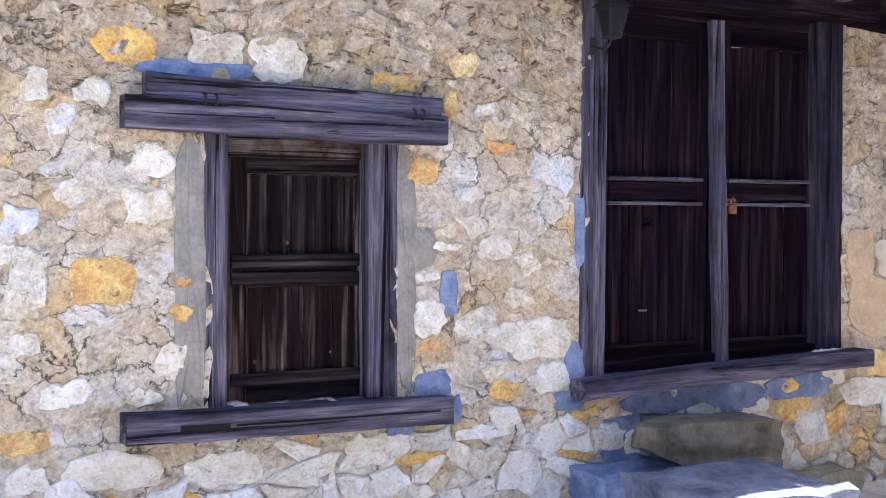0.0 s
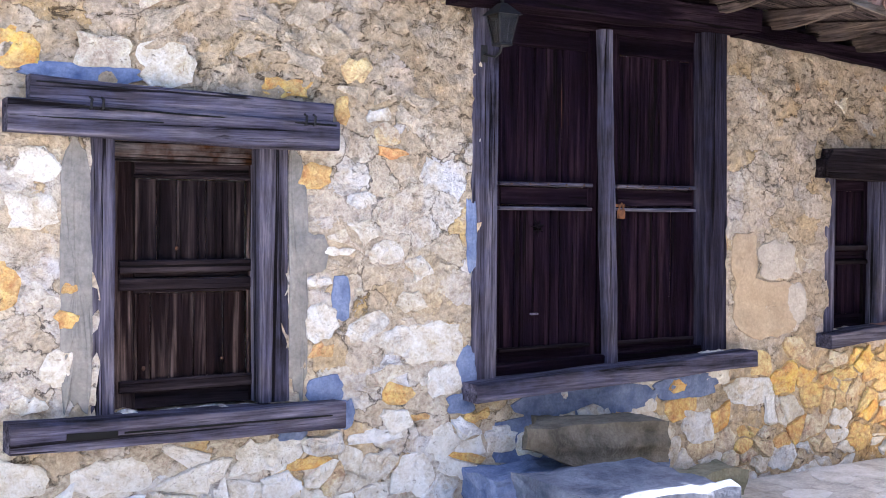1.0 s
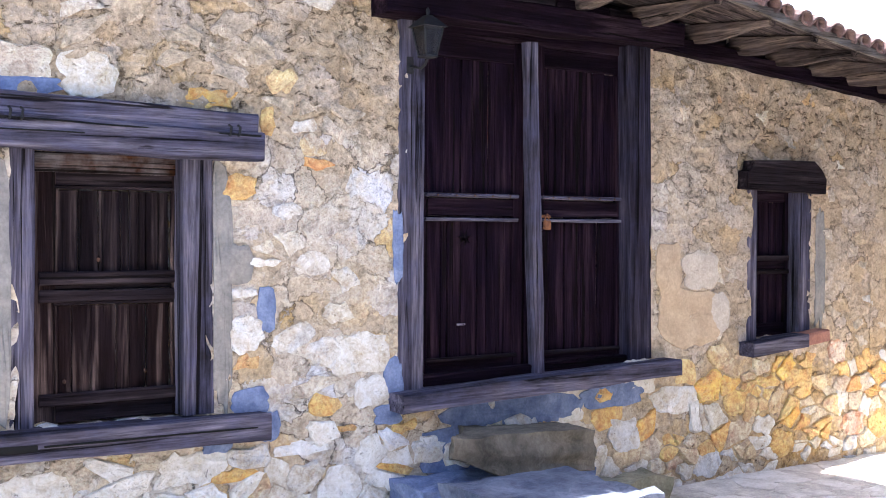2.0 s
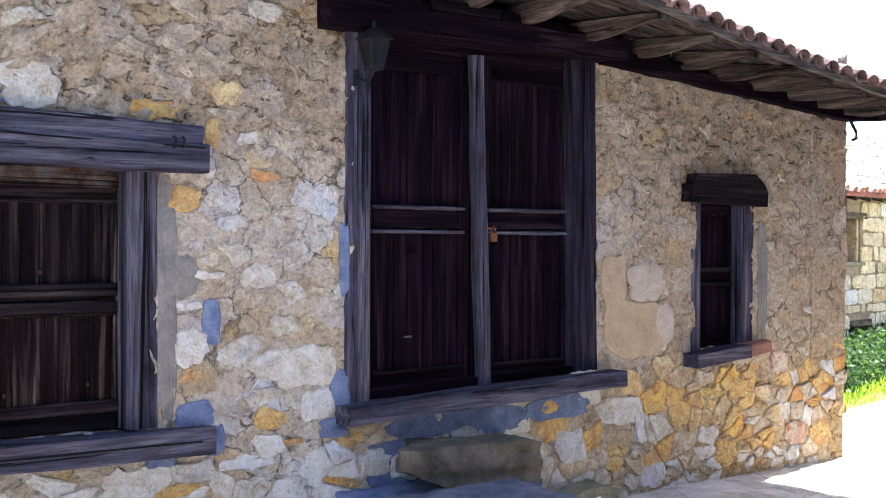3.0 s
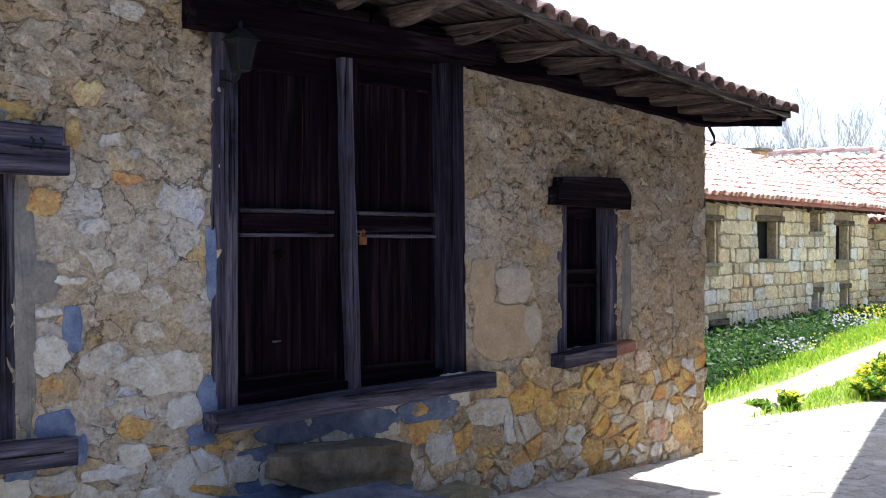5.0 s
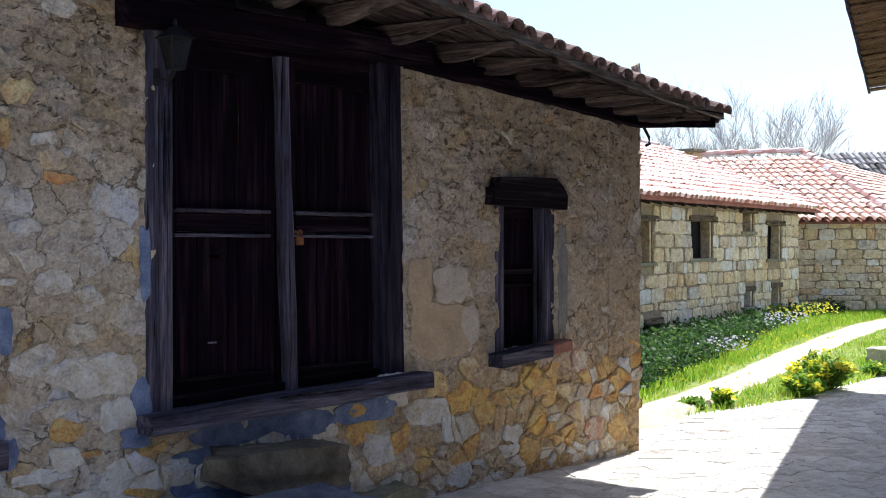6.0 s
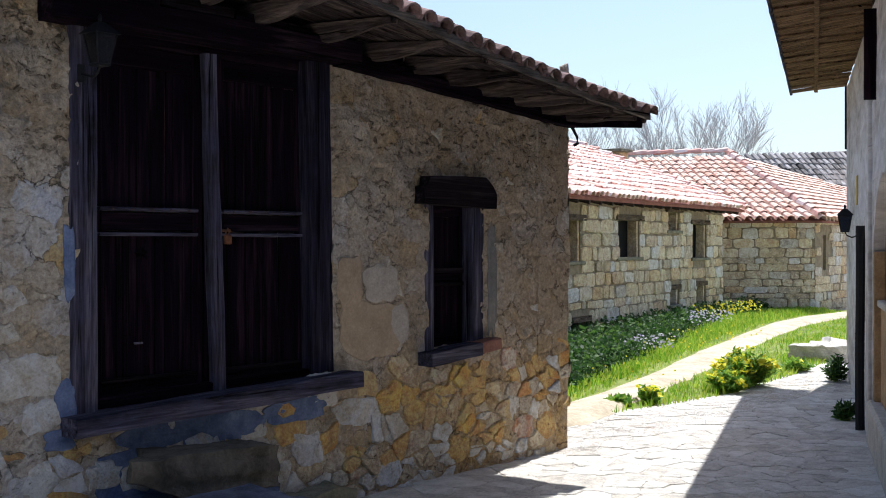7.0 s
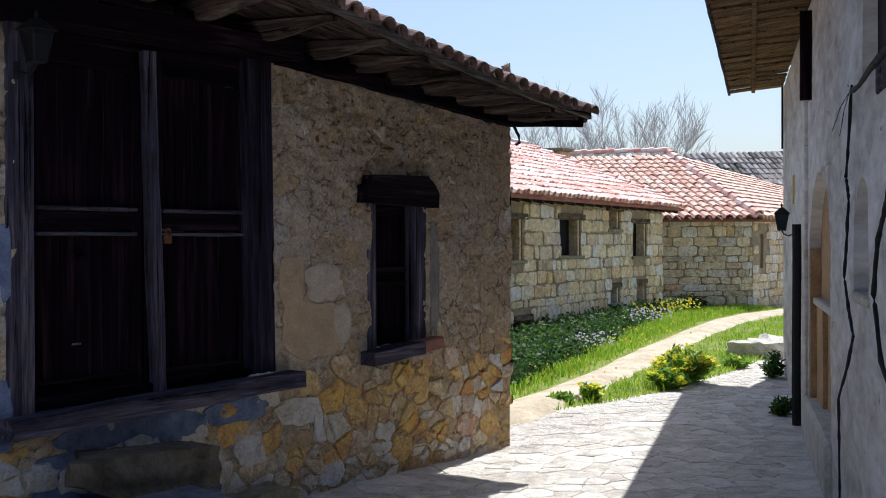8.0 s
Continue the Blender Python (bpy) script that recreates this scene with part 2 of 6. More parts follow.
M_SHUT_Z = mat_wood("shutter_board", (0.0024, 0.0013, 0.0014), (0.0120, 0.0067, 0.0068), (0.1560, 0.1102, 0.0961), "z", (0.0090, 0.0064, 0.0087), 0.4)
M_SHUT_DK = mat_wood("dark_shutter_board", (0.0020, 0.0012, 0.0014), (0.0085, 0.0055, 0.0062), (0.060, 0.044, 0.042), "z", (0.0070, 0.0056, 0.0085), 0.4)
M_SHUT_X = mat_wood("shutter_rail", (0.0030, 0.0021, 0.0024), (0.0144, 0.0099, 0.0112), (0.0570, 0.0435, 0.0462), "x", (0.0132, 0.0110, 0.0158), 0.4)
M_DOOR_Z = mat_wood("door_board", (0.0020, 0.0009, 0.0018), (0.0085, 0.0040, 0.0075), (0.0350, 0.0190, 0.0258), "z", (0.0070, 0.0040, 0.0112), 0.4)
M_DOOR_X = mat_wood("door_rail", (0.0020, 0.0009, 0.0017), (0.0090, 0.0045, 0.0076), (0.0400, 0.0250, 0.0330), "x", (0.0070, 0.0040, 0.0109), 0.4)
M_RAFTER = mat_wood("rafter_timber", (0.012, 0.009, 0.009), (0.060, 0.044, 0.038), (0.22, 0.17, 0.135), "y", (0.075, 0.062, 0.066))
# soffit darker than the rafters: shade of the recesses put into the colour
M_SOFFIT = mat_wood("soffit_board", (0.012, 0.009, 0.009), (0.045, 0.033, 0.030), (0.16, 0.125, 0.105), "x", (0.05, 0.042, 0.048))
M_RAFTER_X = mat_wood("bleached_edge", (0.04, 0.032, 0.028), (0.12, 0.10, 0.085), (0.24, 0.20, 0.17), "x", (0.15, 0.14, 0.13))
M_IRON = mat_plain("rusty_iron", (0.03, 0.02, 0.018), (0.12, 0.06, 0.035), 30, 0.7, 0.4, 0.003, 0.6)
M_BLACK = mat_plain("black_iron", (0.008, 0.008, 0.010), (0.02, 0.02, 0.022), 30, 0.75, 0.3, 0.002, 0.2)
# near-black that stands for the shade inside openings and splits
M_DARK = mat_plain("shade_black", (0.002, 0.002, 0.002), (0.004, 0.004, 0.004), 5)
M_TILE = mat_plain("weathered_roof_tile", (0.085, 0.048, 0.043), (0.22, 0.145, 0.125), 9, 0.85, 0.5, 0.006, rand=0.5)
# barn roof decks, dark to paint the shadow in the gaps between tiles
M_TILE_RED = mat_plain("shade_gap_deck", (0.16, 0.06, 0.04), (0.28, 0.12, 0.08), 5, 0.85, 0.5, 0.006, rand=0.35)
M_TILE_GREY = mat_plain("dark_lichen_tile", (0.08, 0.07, 0.065), (0.22, 0.19, 0.17), 4, 0.9, 0.5, 0.006, rand=0.5)
M_PLASTER = mat_plain("lime_plaster", (0.34, 0.31, 0.29), (0.58, 0.55, 0.53), 3.2, 0.95, 0.6, 0.015)
M_OCHRE_TRIM = mat_plain("sandstone_trim", (0.24, 0.15, 0.075), (0.44, 0.29, 0.16), 6, 0.9, 0.5, 0.01)


# ---------------------------------------------------------------- mesh helpers
def mesh_object(name, verts, faces, material, parent=None, smooth=False):
    me = bpy.data.meshes.new(name)
    me.from_pydata([tuple(v) for v in verts], [], faces)
    me.materials.append(material)
    if smooth:
        me.polygons.foreach_set("use_smooth", [True] * len(me.polygons))
    ob = new(name, me)
    ob.parent = parent
    return ob


def part(name, bm, material, parent=None, label="", smooth=False):
    me = bpy.data.meshes.new(name)
    bmesh.ops.recalc_face_normals(bm, faces=bm.faces)
    bm.to_mesh(me)
    bm.free()
    me.materials.append(material)
    if smooth:
        me.polygons.foreach_set("use_smooth", [True] * len(me.polygons))
    ob = new(name, me)
    ob.parent = parent
    return tagged(ob, label)


def thing(name, label, category, group="", at=(0, 0, 0), kind=""):
    ob = new(name)
    ob.location = at
    return tagged(ob, label, category, group, kind)


def add_beam(bm, p0, p1, w, h, cuts=8, rough=0.006, bevel=0.008, seed=0, taper=1.0, up=(0, 0, 1)):
    """A hewn timber from p0 to p1 with a slightly uneven, bevelled section."""
    p0, p1 = Vector(p0), Vector(p1)
    d = (p1 - p0)
    ln = d.length
    d.normalize()
    side = d.cross(Vector(up)).normalized()
    upv = side.cross(d)
    b = min(bevel, w * 0.3, h * 0.3)
    sec = [(-w / 2 + b, -h / 2), (w / 2 - b, -h / 2), (w / 2, -h / 2 + b), (w / 2, h / 2 - b), (w / 2 - b, h / 2), (-w / 2 + b, h / 2), (-w / 2, h / 2 - b), (-w / 2, -h / 2 + b)]
    rings = []
    for i in range(cuts + 1):
        t = i / cuts
        k = 1 + (taper - 1) * t
        ring = []
        for j, (s, u) in enumerate(sec):
            q = p0 + d * (ln * t)
            n1 = noise.noise(Vector((t * ln * 2.3 + seed * 7.1, j * 0.9, seed * 3.3)))
            n2 = noise.noise(Vector((t * ln * 2.3 + seed * 5.7, j * 0.9 + 20, seed * 1.3)))
            ring.append(bm.verts.new(q + side * (s * k + rough * n1) + upv * (u * k + rough * n2)))
        rings.append(ring)
    for r0, r1 in zip(rings, rings[1:]):
        for j in range(8):
            bm.faces.new((r0[j], r0[(j + 1) % 8], r1[(j + 1) % 8], r1[j]))
    bm.faces.new(rings[0][::-1])
    bm.faces.new(rings[-1])


def beam(name, p0, p1, w, h, material, parent=None, label="", **kw):
    bm = bmesh.new()
    add_beam(bm, p0, p1, w, h, **kw)
    return part(name, bm, material, parent, label)


def add_box(bm, lo, hi, bevel=0.004):
    lo, hi = Vector(lo), Vector(hi)
    r = bmesh.ops.create_cube(bm, size=1)
    for v in r["verts"]:
        v.co = Vector((lo[i] + (v.co[i] + 0.5) * (hi[i] - lo[i]) for i in range(3)))
    if bevel:
        edges = list({ed for v in r["verts"] for ed in v.link_edges})
        bmesh.ops.bevel(bm, geom=edges, offset=bevel, segments=1, affect="EDGES")


def box(name, lo, hi, material, parent=None, label="", bevel=0.004):
    bm = bmesh.new()
    add_box(bm, lo, hi, bevel)
    return part(name, bm, material, parent, label)


def add_tube(bm, pts, rad, sides=8):
    pts = [Vector(p) for p in pts]
    rings = []
    for i, p in enumerate(pts):
        d = (pts[min(i + 1, len(pts) - 1)] - pts[max(i - 1, 0)]).normalized()
        ref = Vector((0, 0, 1)) if abs(d.z) < 0.9 else Vector((1, 0, 0))
        s = d.cross(ref).normalized()
        u = s.cross(d)
        r = rad[i] if isinstance(rad, (list, tuple)) else rad
        rings.append([bm.verts.new(p + (s * math.cos(2 * math.pi * j / sides) + u * math.sin(2 * math.pi * j / sides)) * r) for j in range(sides)])
    for r0, r1 in zip(rings, rings[1:]):
        for j in range(sides):
            bm.faces.new((r0[j], r0[(j + 1) % sides], r1[(j + 1) % sides], r1[j]))
    bm.faces.new(rings[0][::-1])
    bm.faces.new(rings[-1])


def grid_lines(lo, hi, step, fixed):
    """Coordinates from lo to hi about step apart that contain all the fixed ones."""
    marks = sorted({lo, hi, *[f for f in fixed if lo < f < hi]})
    out = []
    for a0, b0 in zip(marks, marks[1:]):
        n = max(1, round((b0 - a0) / step))
        out += [a0 + (b0 - a0) * i / n for i in range(n)]
    return out + [hi]


def wall_mesh(name, origin, along, length, height, thick, openings, material, step=0.06, rough=0.012, jag=0.012, base=-0.3):
    """A wall with openings that go through it. origin: its foot's start; along: azimuth in degrees; the front faces the right hand of that way."""
    a0 = radians(along)
    dx, back = Vector((math.cos(a0), math.sin(a0), 0)), Vector((-math.sin(a0), math.cos(a0), 0))
    us = grid_lines(0, length, step, [q for o in openings for q in o[:2]])
    vs = grid_lines(base, height, step, [q for o in openings for q in o[2:4]])
    inside = lambda u, v: any(o[0] < u < o[1] and o[2] < v < o[3] for o in openings)
    edges_u = {q for o in openings for q in o[:2]}
    verts, faces, idx = [], [], {}

    def vert(i, j, side):
        key = (i, j, side)
        if key not in idx:
            u, v = us[i], vs[j]
            p = Vector(origin) + dx * u + Vector((0, 0, v))
            q = p * 1.0
            if side == 0:
                n1 = noise.noise(p * 2.1) * 1.0 + 0.5 * noise.noise(p * 6.3)
                q -= back * (rough * n1)
            else:
                q += back * thick
            if any(o[0] - 1e-6 <= u <= o[1] + 1e-6 and o[2] - 1e-6 <= v <= o[3] + 1e-6 for o in openings):
                q += dx * (jag * noise.noise(p * 9 + Vector((3, 1, 0)))) + Vector((0, 0, jag * noise.noise(p * 9)))
            idx[key] = len(verts)
            verts.append(q)
        return idx[key]

    solid = {}
    for i in range(len(us) - 1):
        for j in range(len(vs) - 1):
            solid[i, j] = not inside((us[i] + us[i + 1]) / 2, (vs[j] + vs[j + 1]) / 2)
    for (i, j), s in solid.items():
        if not s:
            continue
        faces.append((vert(i, j, 0), vert(i + 1, j, 0), vert(i + 1, j + 1, 0), vert(i, j + 1, 0)))
        faces.append((vert(i, j, 1), vert(i, j + 1, 1), vert(i + 1, j + 1, 1), vert(i + 1, j, 1)))
        for (di, dj), (c0, c1) in {(-1, 0): ((0, 0), (0, 1)), (1, 0): ((1, 1), (1, 0)), (0, -1): ((1, 0), (0, 0)), (0, 1): ((0, 1), (1, 1))}.items():
            if not solid.get((i + di, j + dj), False):
                p, q = (i + c0[0], j + c0[1]), (i + c1[0], j + c1[1])
                faces.append((vert(*p, 0), vert(*q, 0), vert(*q, 1), vert(*p, 1)))
    return mesh_object(name, verts, faces, material)


# ---------------------------------------------------------------- ground
def mat_ground():
    k = Nodes("street_earth")
    v = k.coords()
    n1, n2 = k.noise(v, 1.6, 7, 0.65), k.noise(v, 14, 6, 0.7)
    col = k.ramp(n1, [(0.3, (0.30, 0.27, 0.22)), (0.5, (0.46, 0.42, 0.36)), (0.7, (0.58, 0.54, 0.47))])
    col = k.mix(0.5, col, k.ramp(n2, [(0.3, 0.15), (0.7, 0.9)]), "OVERLAY")
    return k.done(col, 0.9, k.math("ADD", n1, n2), 0.8, 0.03)


M_GROUND = mat_ground()
M_FLAG = mat_plain("street_flagstone", (0.42, 0.39, 0.34), (0.72, 0.68, 0.61), 7, 0.85, 1.0, 0.03, rand=0.3)
M_GRASS_SOIL = mat_plain("grassy_soil", (0.10, 0.14, 0.025), (0.26, 0.30, 0.07), 3, 0.95, 0.8, 0.04)
M_PATH = mat_plain("dirt_path", (0.36, 0.30, 0.21), (0.60, 0.52, 0.39), 3, 0.95, 0.8, 0.03)


def smooth01(t):
    t = max(0.0, min(1.0, t))
    return t * t * (3 - 2 * t)


def ground_height(x, y):
    """The street is level; beyond the house the land rises gently towards the barns."""
    return 0.13 * smooth01((x - 12) / 12) * smooth01((y + 1.5) / 2.5) + 0.015 * noise.noise(Vector((x * 0.8, y * 0.8, 0)))


def build_ground():
    xs = [-500, -60, -20] + [-8 + 0.5 * i for i in range(0, 90)] + [50, 80, 200, 900]
    ys = [-500, -60, -20] + [-12 + 0.4 * i for i in range(0, 70)] + [25, 60, 200, 900]
    verts = [(x, y, ground_height(x, y)) for x in xs for y in ys]
    n = len(ys)
    faces = [(i * n + j, (i + 1) * n + j, (i + 1) * n + j + 1, i * n + j + 1) for i in range(len(xs) - 1) for j in range(n - 1)]
    ob = mesh_object("ground", verts, faces, M_GROUND, smooth=True)
    return tagged(ob, "worn stone-paved village street with earth joints", "ground", kind="structure")


ground = build_ground()


def strip(name, points, material, label, lift=0.02, steps=8):
    """A ribbon on the ground; points: (x, y, half width, bearing of its breadth)."""
    verts, faces = [], []
    dense = []
    for (p, q) in zip(points, points[1:]):
        for i in range(6):
            t = i / 6
            dense.append([a0 + (b0 - a0) * t for a0, b0 in zip(p, q)])
    dense.append(list(points[-1]))
    for i, (x, y, w) in enumerate(dense):
        nx, ny, _ = dense[min(i + 1, len(dense) - 1)]
        px, py, _ = dense[max(i - 1, 0)]
        d = Vector((nx - px, ny - py, 0)).normalized()
        s = Vector((-d.y, d.x, 0))
        for j in range(steps + 1):
            f = 2 * j / steps - 1
            wob = 0.12 * noise.noise(Vector((x * 1.7, y * 1.7, f * 3)))
            q = Vector((x, y, 0)) + s * (f * w + (wob if abs(f) == 1 else 0))
            verts.append((q.x, q.y, ground_height(q.x, q.y) + lift * (1 - f * f) ** 0.5 + 0.004))
    n = steps + 1
    faces = [(i * n + j, (i + 1) * n + j, (i + 1) * n + j + 1, i * n + j + 1) for i in range(len(dense) - 1) for j in range(steps)]
    ob = mesh_object(name, verts, faces, material, smooth=True)
    return tagged(ob, label, "ground", kind="structure")


PATH_LINE = [(9.2, 0.80, 0.30), (10.6, 1.08, 0.31), (12.0, 1.37, 0.32), (14.75, 2.07, 0.33), (17.3, 2.77, 0.34), (20.0, 3.41, 0.36), (23.0, 4.08, 0.42), (25.5, 4.4, 0.5), (29.0, 4.3, 0.6)]
strip("grass_verge", [(8.9, 3.2, 2.1), (10.5, 3.3, 2.4), (13.4, 3.3, 2.75), (17, 3.6, 2.6), (21, 4.0, 2.7), (26, 4.0, 2.6), (29, 3.5, 2.5)], M_GRASS_SOIL, "grassy verge beside the dirt path", 0.03, 14)
strip("footpath", PATH_LINE, M_PATH, "narrow pale dirt footpath through grass", 0.085)

# ---------------------------------------------------------------- the old house: its wall
HOUSE_END = 8.74
W1 = (1.66, 2.64, 0.79, 2.17)
D1 = (3.85, 5.82, 0.80, 3.00)
W2 = (6.85, 7.50, 0.98, 2.12)
X0 = -5.0
WALL_ROUGH = 0.026


def wall_y(x, z):
    p = Vector((x, 0, z))
    return -WALL_ROUGH * (noise.noise(p * 2.1) + 0.5 * noise.noise(p * 6.3))


def build_wall():
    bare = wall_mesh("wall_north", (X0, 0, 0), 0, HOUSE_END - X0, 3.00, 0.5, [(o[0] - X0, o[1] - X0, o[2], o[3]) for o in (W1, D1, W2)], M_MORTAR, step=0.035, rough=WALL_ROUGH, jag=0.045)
    for v in bare.data.vertices:
        if v.co.y < 0.1:
            c = v.co
            rugged = max(smooth01((c.z - 2.15) / 0.3), smooth01((c.x - 5.7) / 0.3) * smooth01((c.z - 1.4) / 0.4) * 0.7)
            v.co.y -= rugged * (0.020 * noise.noise(c * 8.5) + 0.014 * noise.noise(Vector((c.x * 12, 0, c.z * 20))))
            v.co.y -= 0.009 * noise.noise(c * 19) + 0.006 * noise.noise(c * 41) + 0.012 * min(0, noise.noise(c * 11 + Vector((5, 0, 0))) - 0.1)
    return tagged(bare, "rubble stone wall with crumbling beige lime mortar", "wall", kind="structure")


wall = build_wall()
wall_end = wall_mesh("wall_east", (HOUSE_END - 0.005, 0.0, 0), 90, 7.0, 2.78, 0.45, [], M_MORTAR, step=0.2)
tagged(wall_end, "rubble stone end wall of the old house", "wall", kind="structure")
wall_up = wall_mesh("wall_upper", (X0, 0.0, 3.002), 0, 3.84 - X0, 0.515, 0.45, [], M_MORTAR, step=0.05, rough=WALL_ROUGH, base=0.0)
tagged(wall_up, "upper part of the rubble wall under the eaves", "wall", kind="structure")


EAVE_X = 8.80


def eave(u):
    """The eave's edge, u metres from the gable end; it sags towards that end."""
    w = min(u, 3.4) - 0.27
    z = 2.833 + 0.082 * w + 0.0145 * w * w + 0.17 * max(0, min(u, 6) - 3.4) + 0.02 * max(0, u - 6)
    return Vector((EAVE_X - u, -0.74 - 0.01 * min(u, 6), z))


def joist_foot(x):
    """Height of the eave joists' underside at the wall."""
    return 3.142 - 0.079 * (x - 5.07)


PITCH = radians(22)
UP = Vector((0, math.cos(PITCH), math.sin(PITCH)))
ROOF_END = 14.2


def under_roof(x, y):
    q = eave(EAVE_X - x)
    return q.z + (y - q.y) * math.tan(PITCH)


def head_wall(name, x0, x1, z0, y0, y1, material, label):
    xs = [x0 + (x1 - x0) * i / 24 for i in range(25)]
    verts = [(x, y, z0) for x in xs for y in (y0, y1)] + [(x, y, under_roof(x, y) - 0.05) for x in xs for y in (y0, y1)]
    n = 50
    faces = []
    for i in range(24):
        a0, b0, c, d = 2 * i, 2 * i + 1, 2 * i + 2, 2 * i + 3
        faces += [(a0, c, n + c, n + a0), (b0, n + b0, n + d, d), (n + a0, n + c, n + d, n + b0), (a0, b0, d, c)]
    faces += [(0, n, n + 1, 1), (48, 49, n + 49, n + 48)]
    return tagged(mesh_object(name, verts, faces, material), label, "wall", kind="structure")


head_wall("wall_over_door", 3.842, 8.72, 3.003, 0.03, 0.42, M_SHUT_X, "dark boarded wall head under the eaves")
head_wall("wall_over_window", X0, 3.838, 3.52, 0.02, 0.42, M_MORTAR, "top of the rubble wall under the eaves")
tagged(box("wall_back", (X0, 6.5, -0.3), (8.2, 7.0, 2.9), M_MORTAR), "plain rear wall of the old house", "wall", kind="structure")
tagged(box("wall_west", (X0 - 0.5, 0, -0.3), (X0 - 0.004, 7.0, 3.4), M_MORTAR), "plain side wall of the old house", "wall", kind="structure")


# ---------------------------------------------------------------- timber frames, shutters and door
def plank_panel(owner, x0, x1, z0, z1, y, thick, n, mat, seed, name="board", lean=0.0):
    """Upright boards side by side, each an object under its owner."""
    rnd = random.Random(seed)
    cuts = [0] + sorted(0.06 * rnd.uniform(-1, 1) + (i + 1) / n for i in range(n - 1)) + [1]
    for a0, b0 in zip(cuts, cuts[1:]):
        xa, xb = x0 + (x1 - x0) * a0 + 0.0025, x0 + (x1 - x0) * b0 - 0.0025
        dy = rnd.uniform(-0.005, 0.005)
        beam(name, ((xa + xb) / 2, y + thick / 2 + dy, z0), ((xa + xb) / 2 + rnd.uniform(-0.002, 0.002), y + thick / 2 + dy, z1 - rnd.uniform(0, 0.004)), xb - xa, thick, mat, owner, up=(0, 1, 0), cuts=6, rough=0.003, bevel=0.004, seed=seed + a0)


def rail(owner, name, x0, x1, z0, z1, y, thick, mat, seed=0, label=""):
    return beam(name, (x0, y + thick / 2, (z0 + z1) / 2), (x1, y + thick / 2, (z0 + z1) / 2), thick, z1 - z0, mat, owner, label, cuts=8, rough=0.004, bevel=0.006, seed=seed)


def stile(owner, name, x0, x1, z0, z1, y, thick, mat, seed=0, lean=0.0, label=""):
    return beam(name, ((x0 + x1) / 2, y + thick / 2, z0), ((x0 + x1) / 2 + lean, y + thick / 2, z1), x1 - x0, thick, mat, owner, label, cuts=10, rough=0.005, bevel=0.006, seed=seed, up=(0, 1, 0))


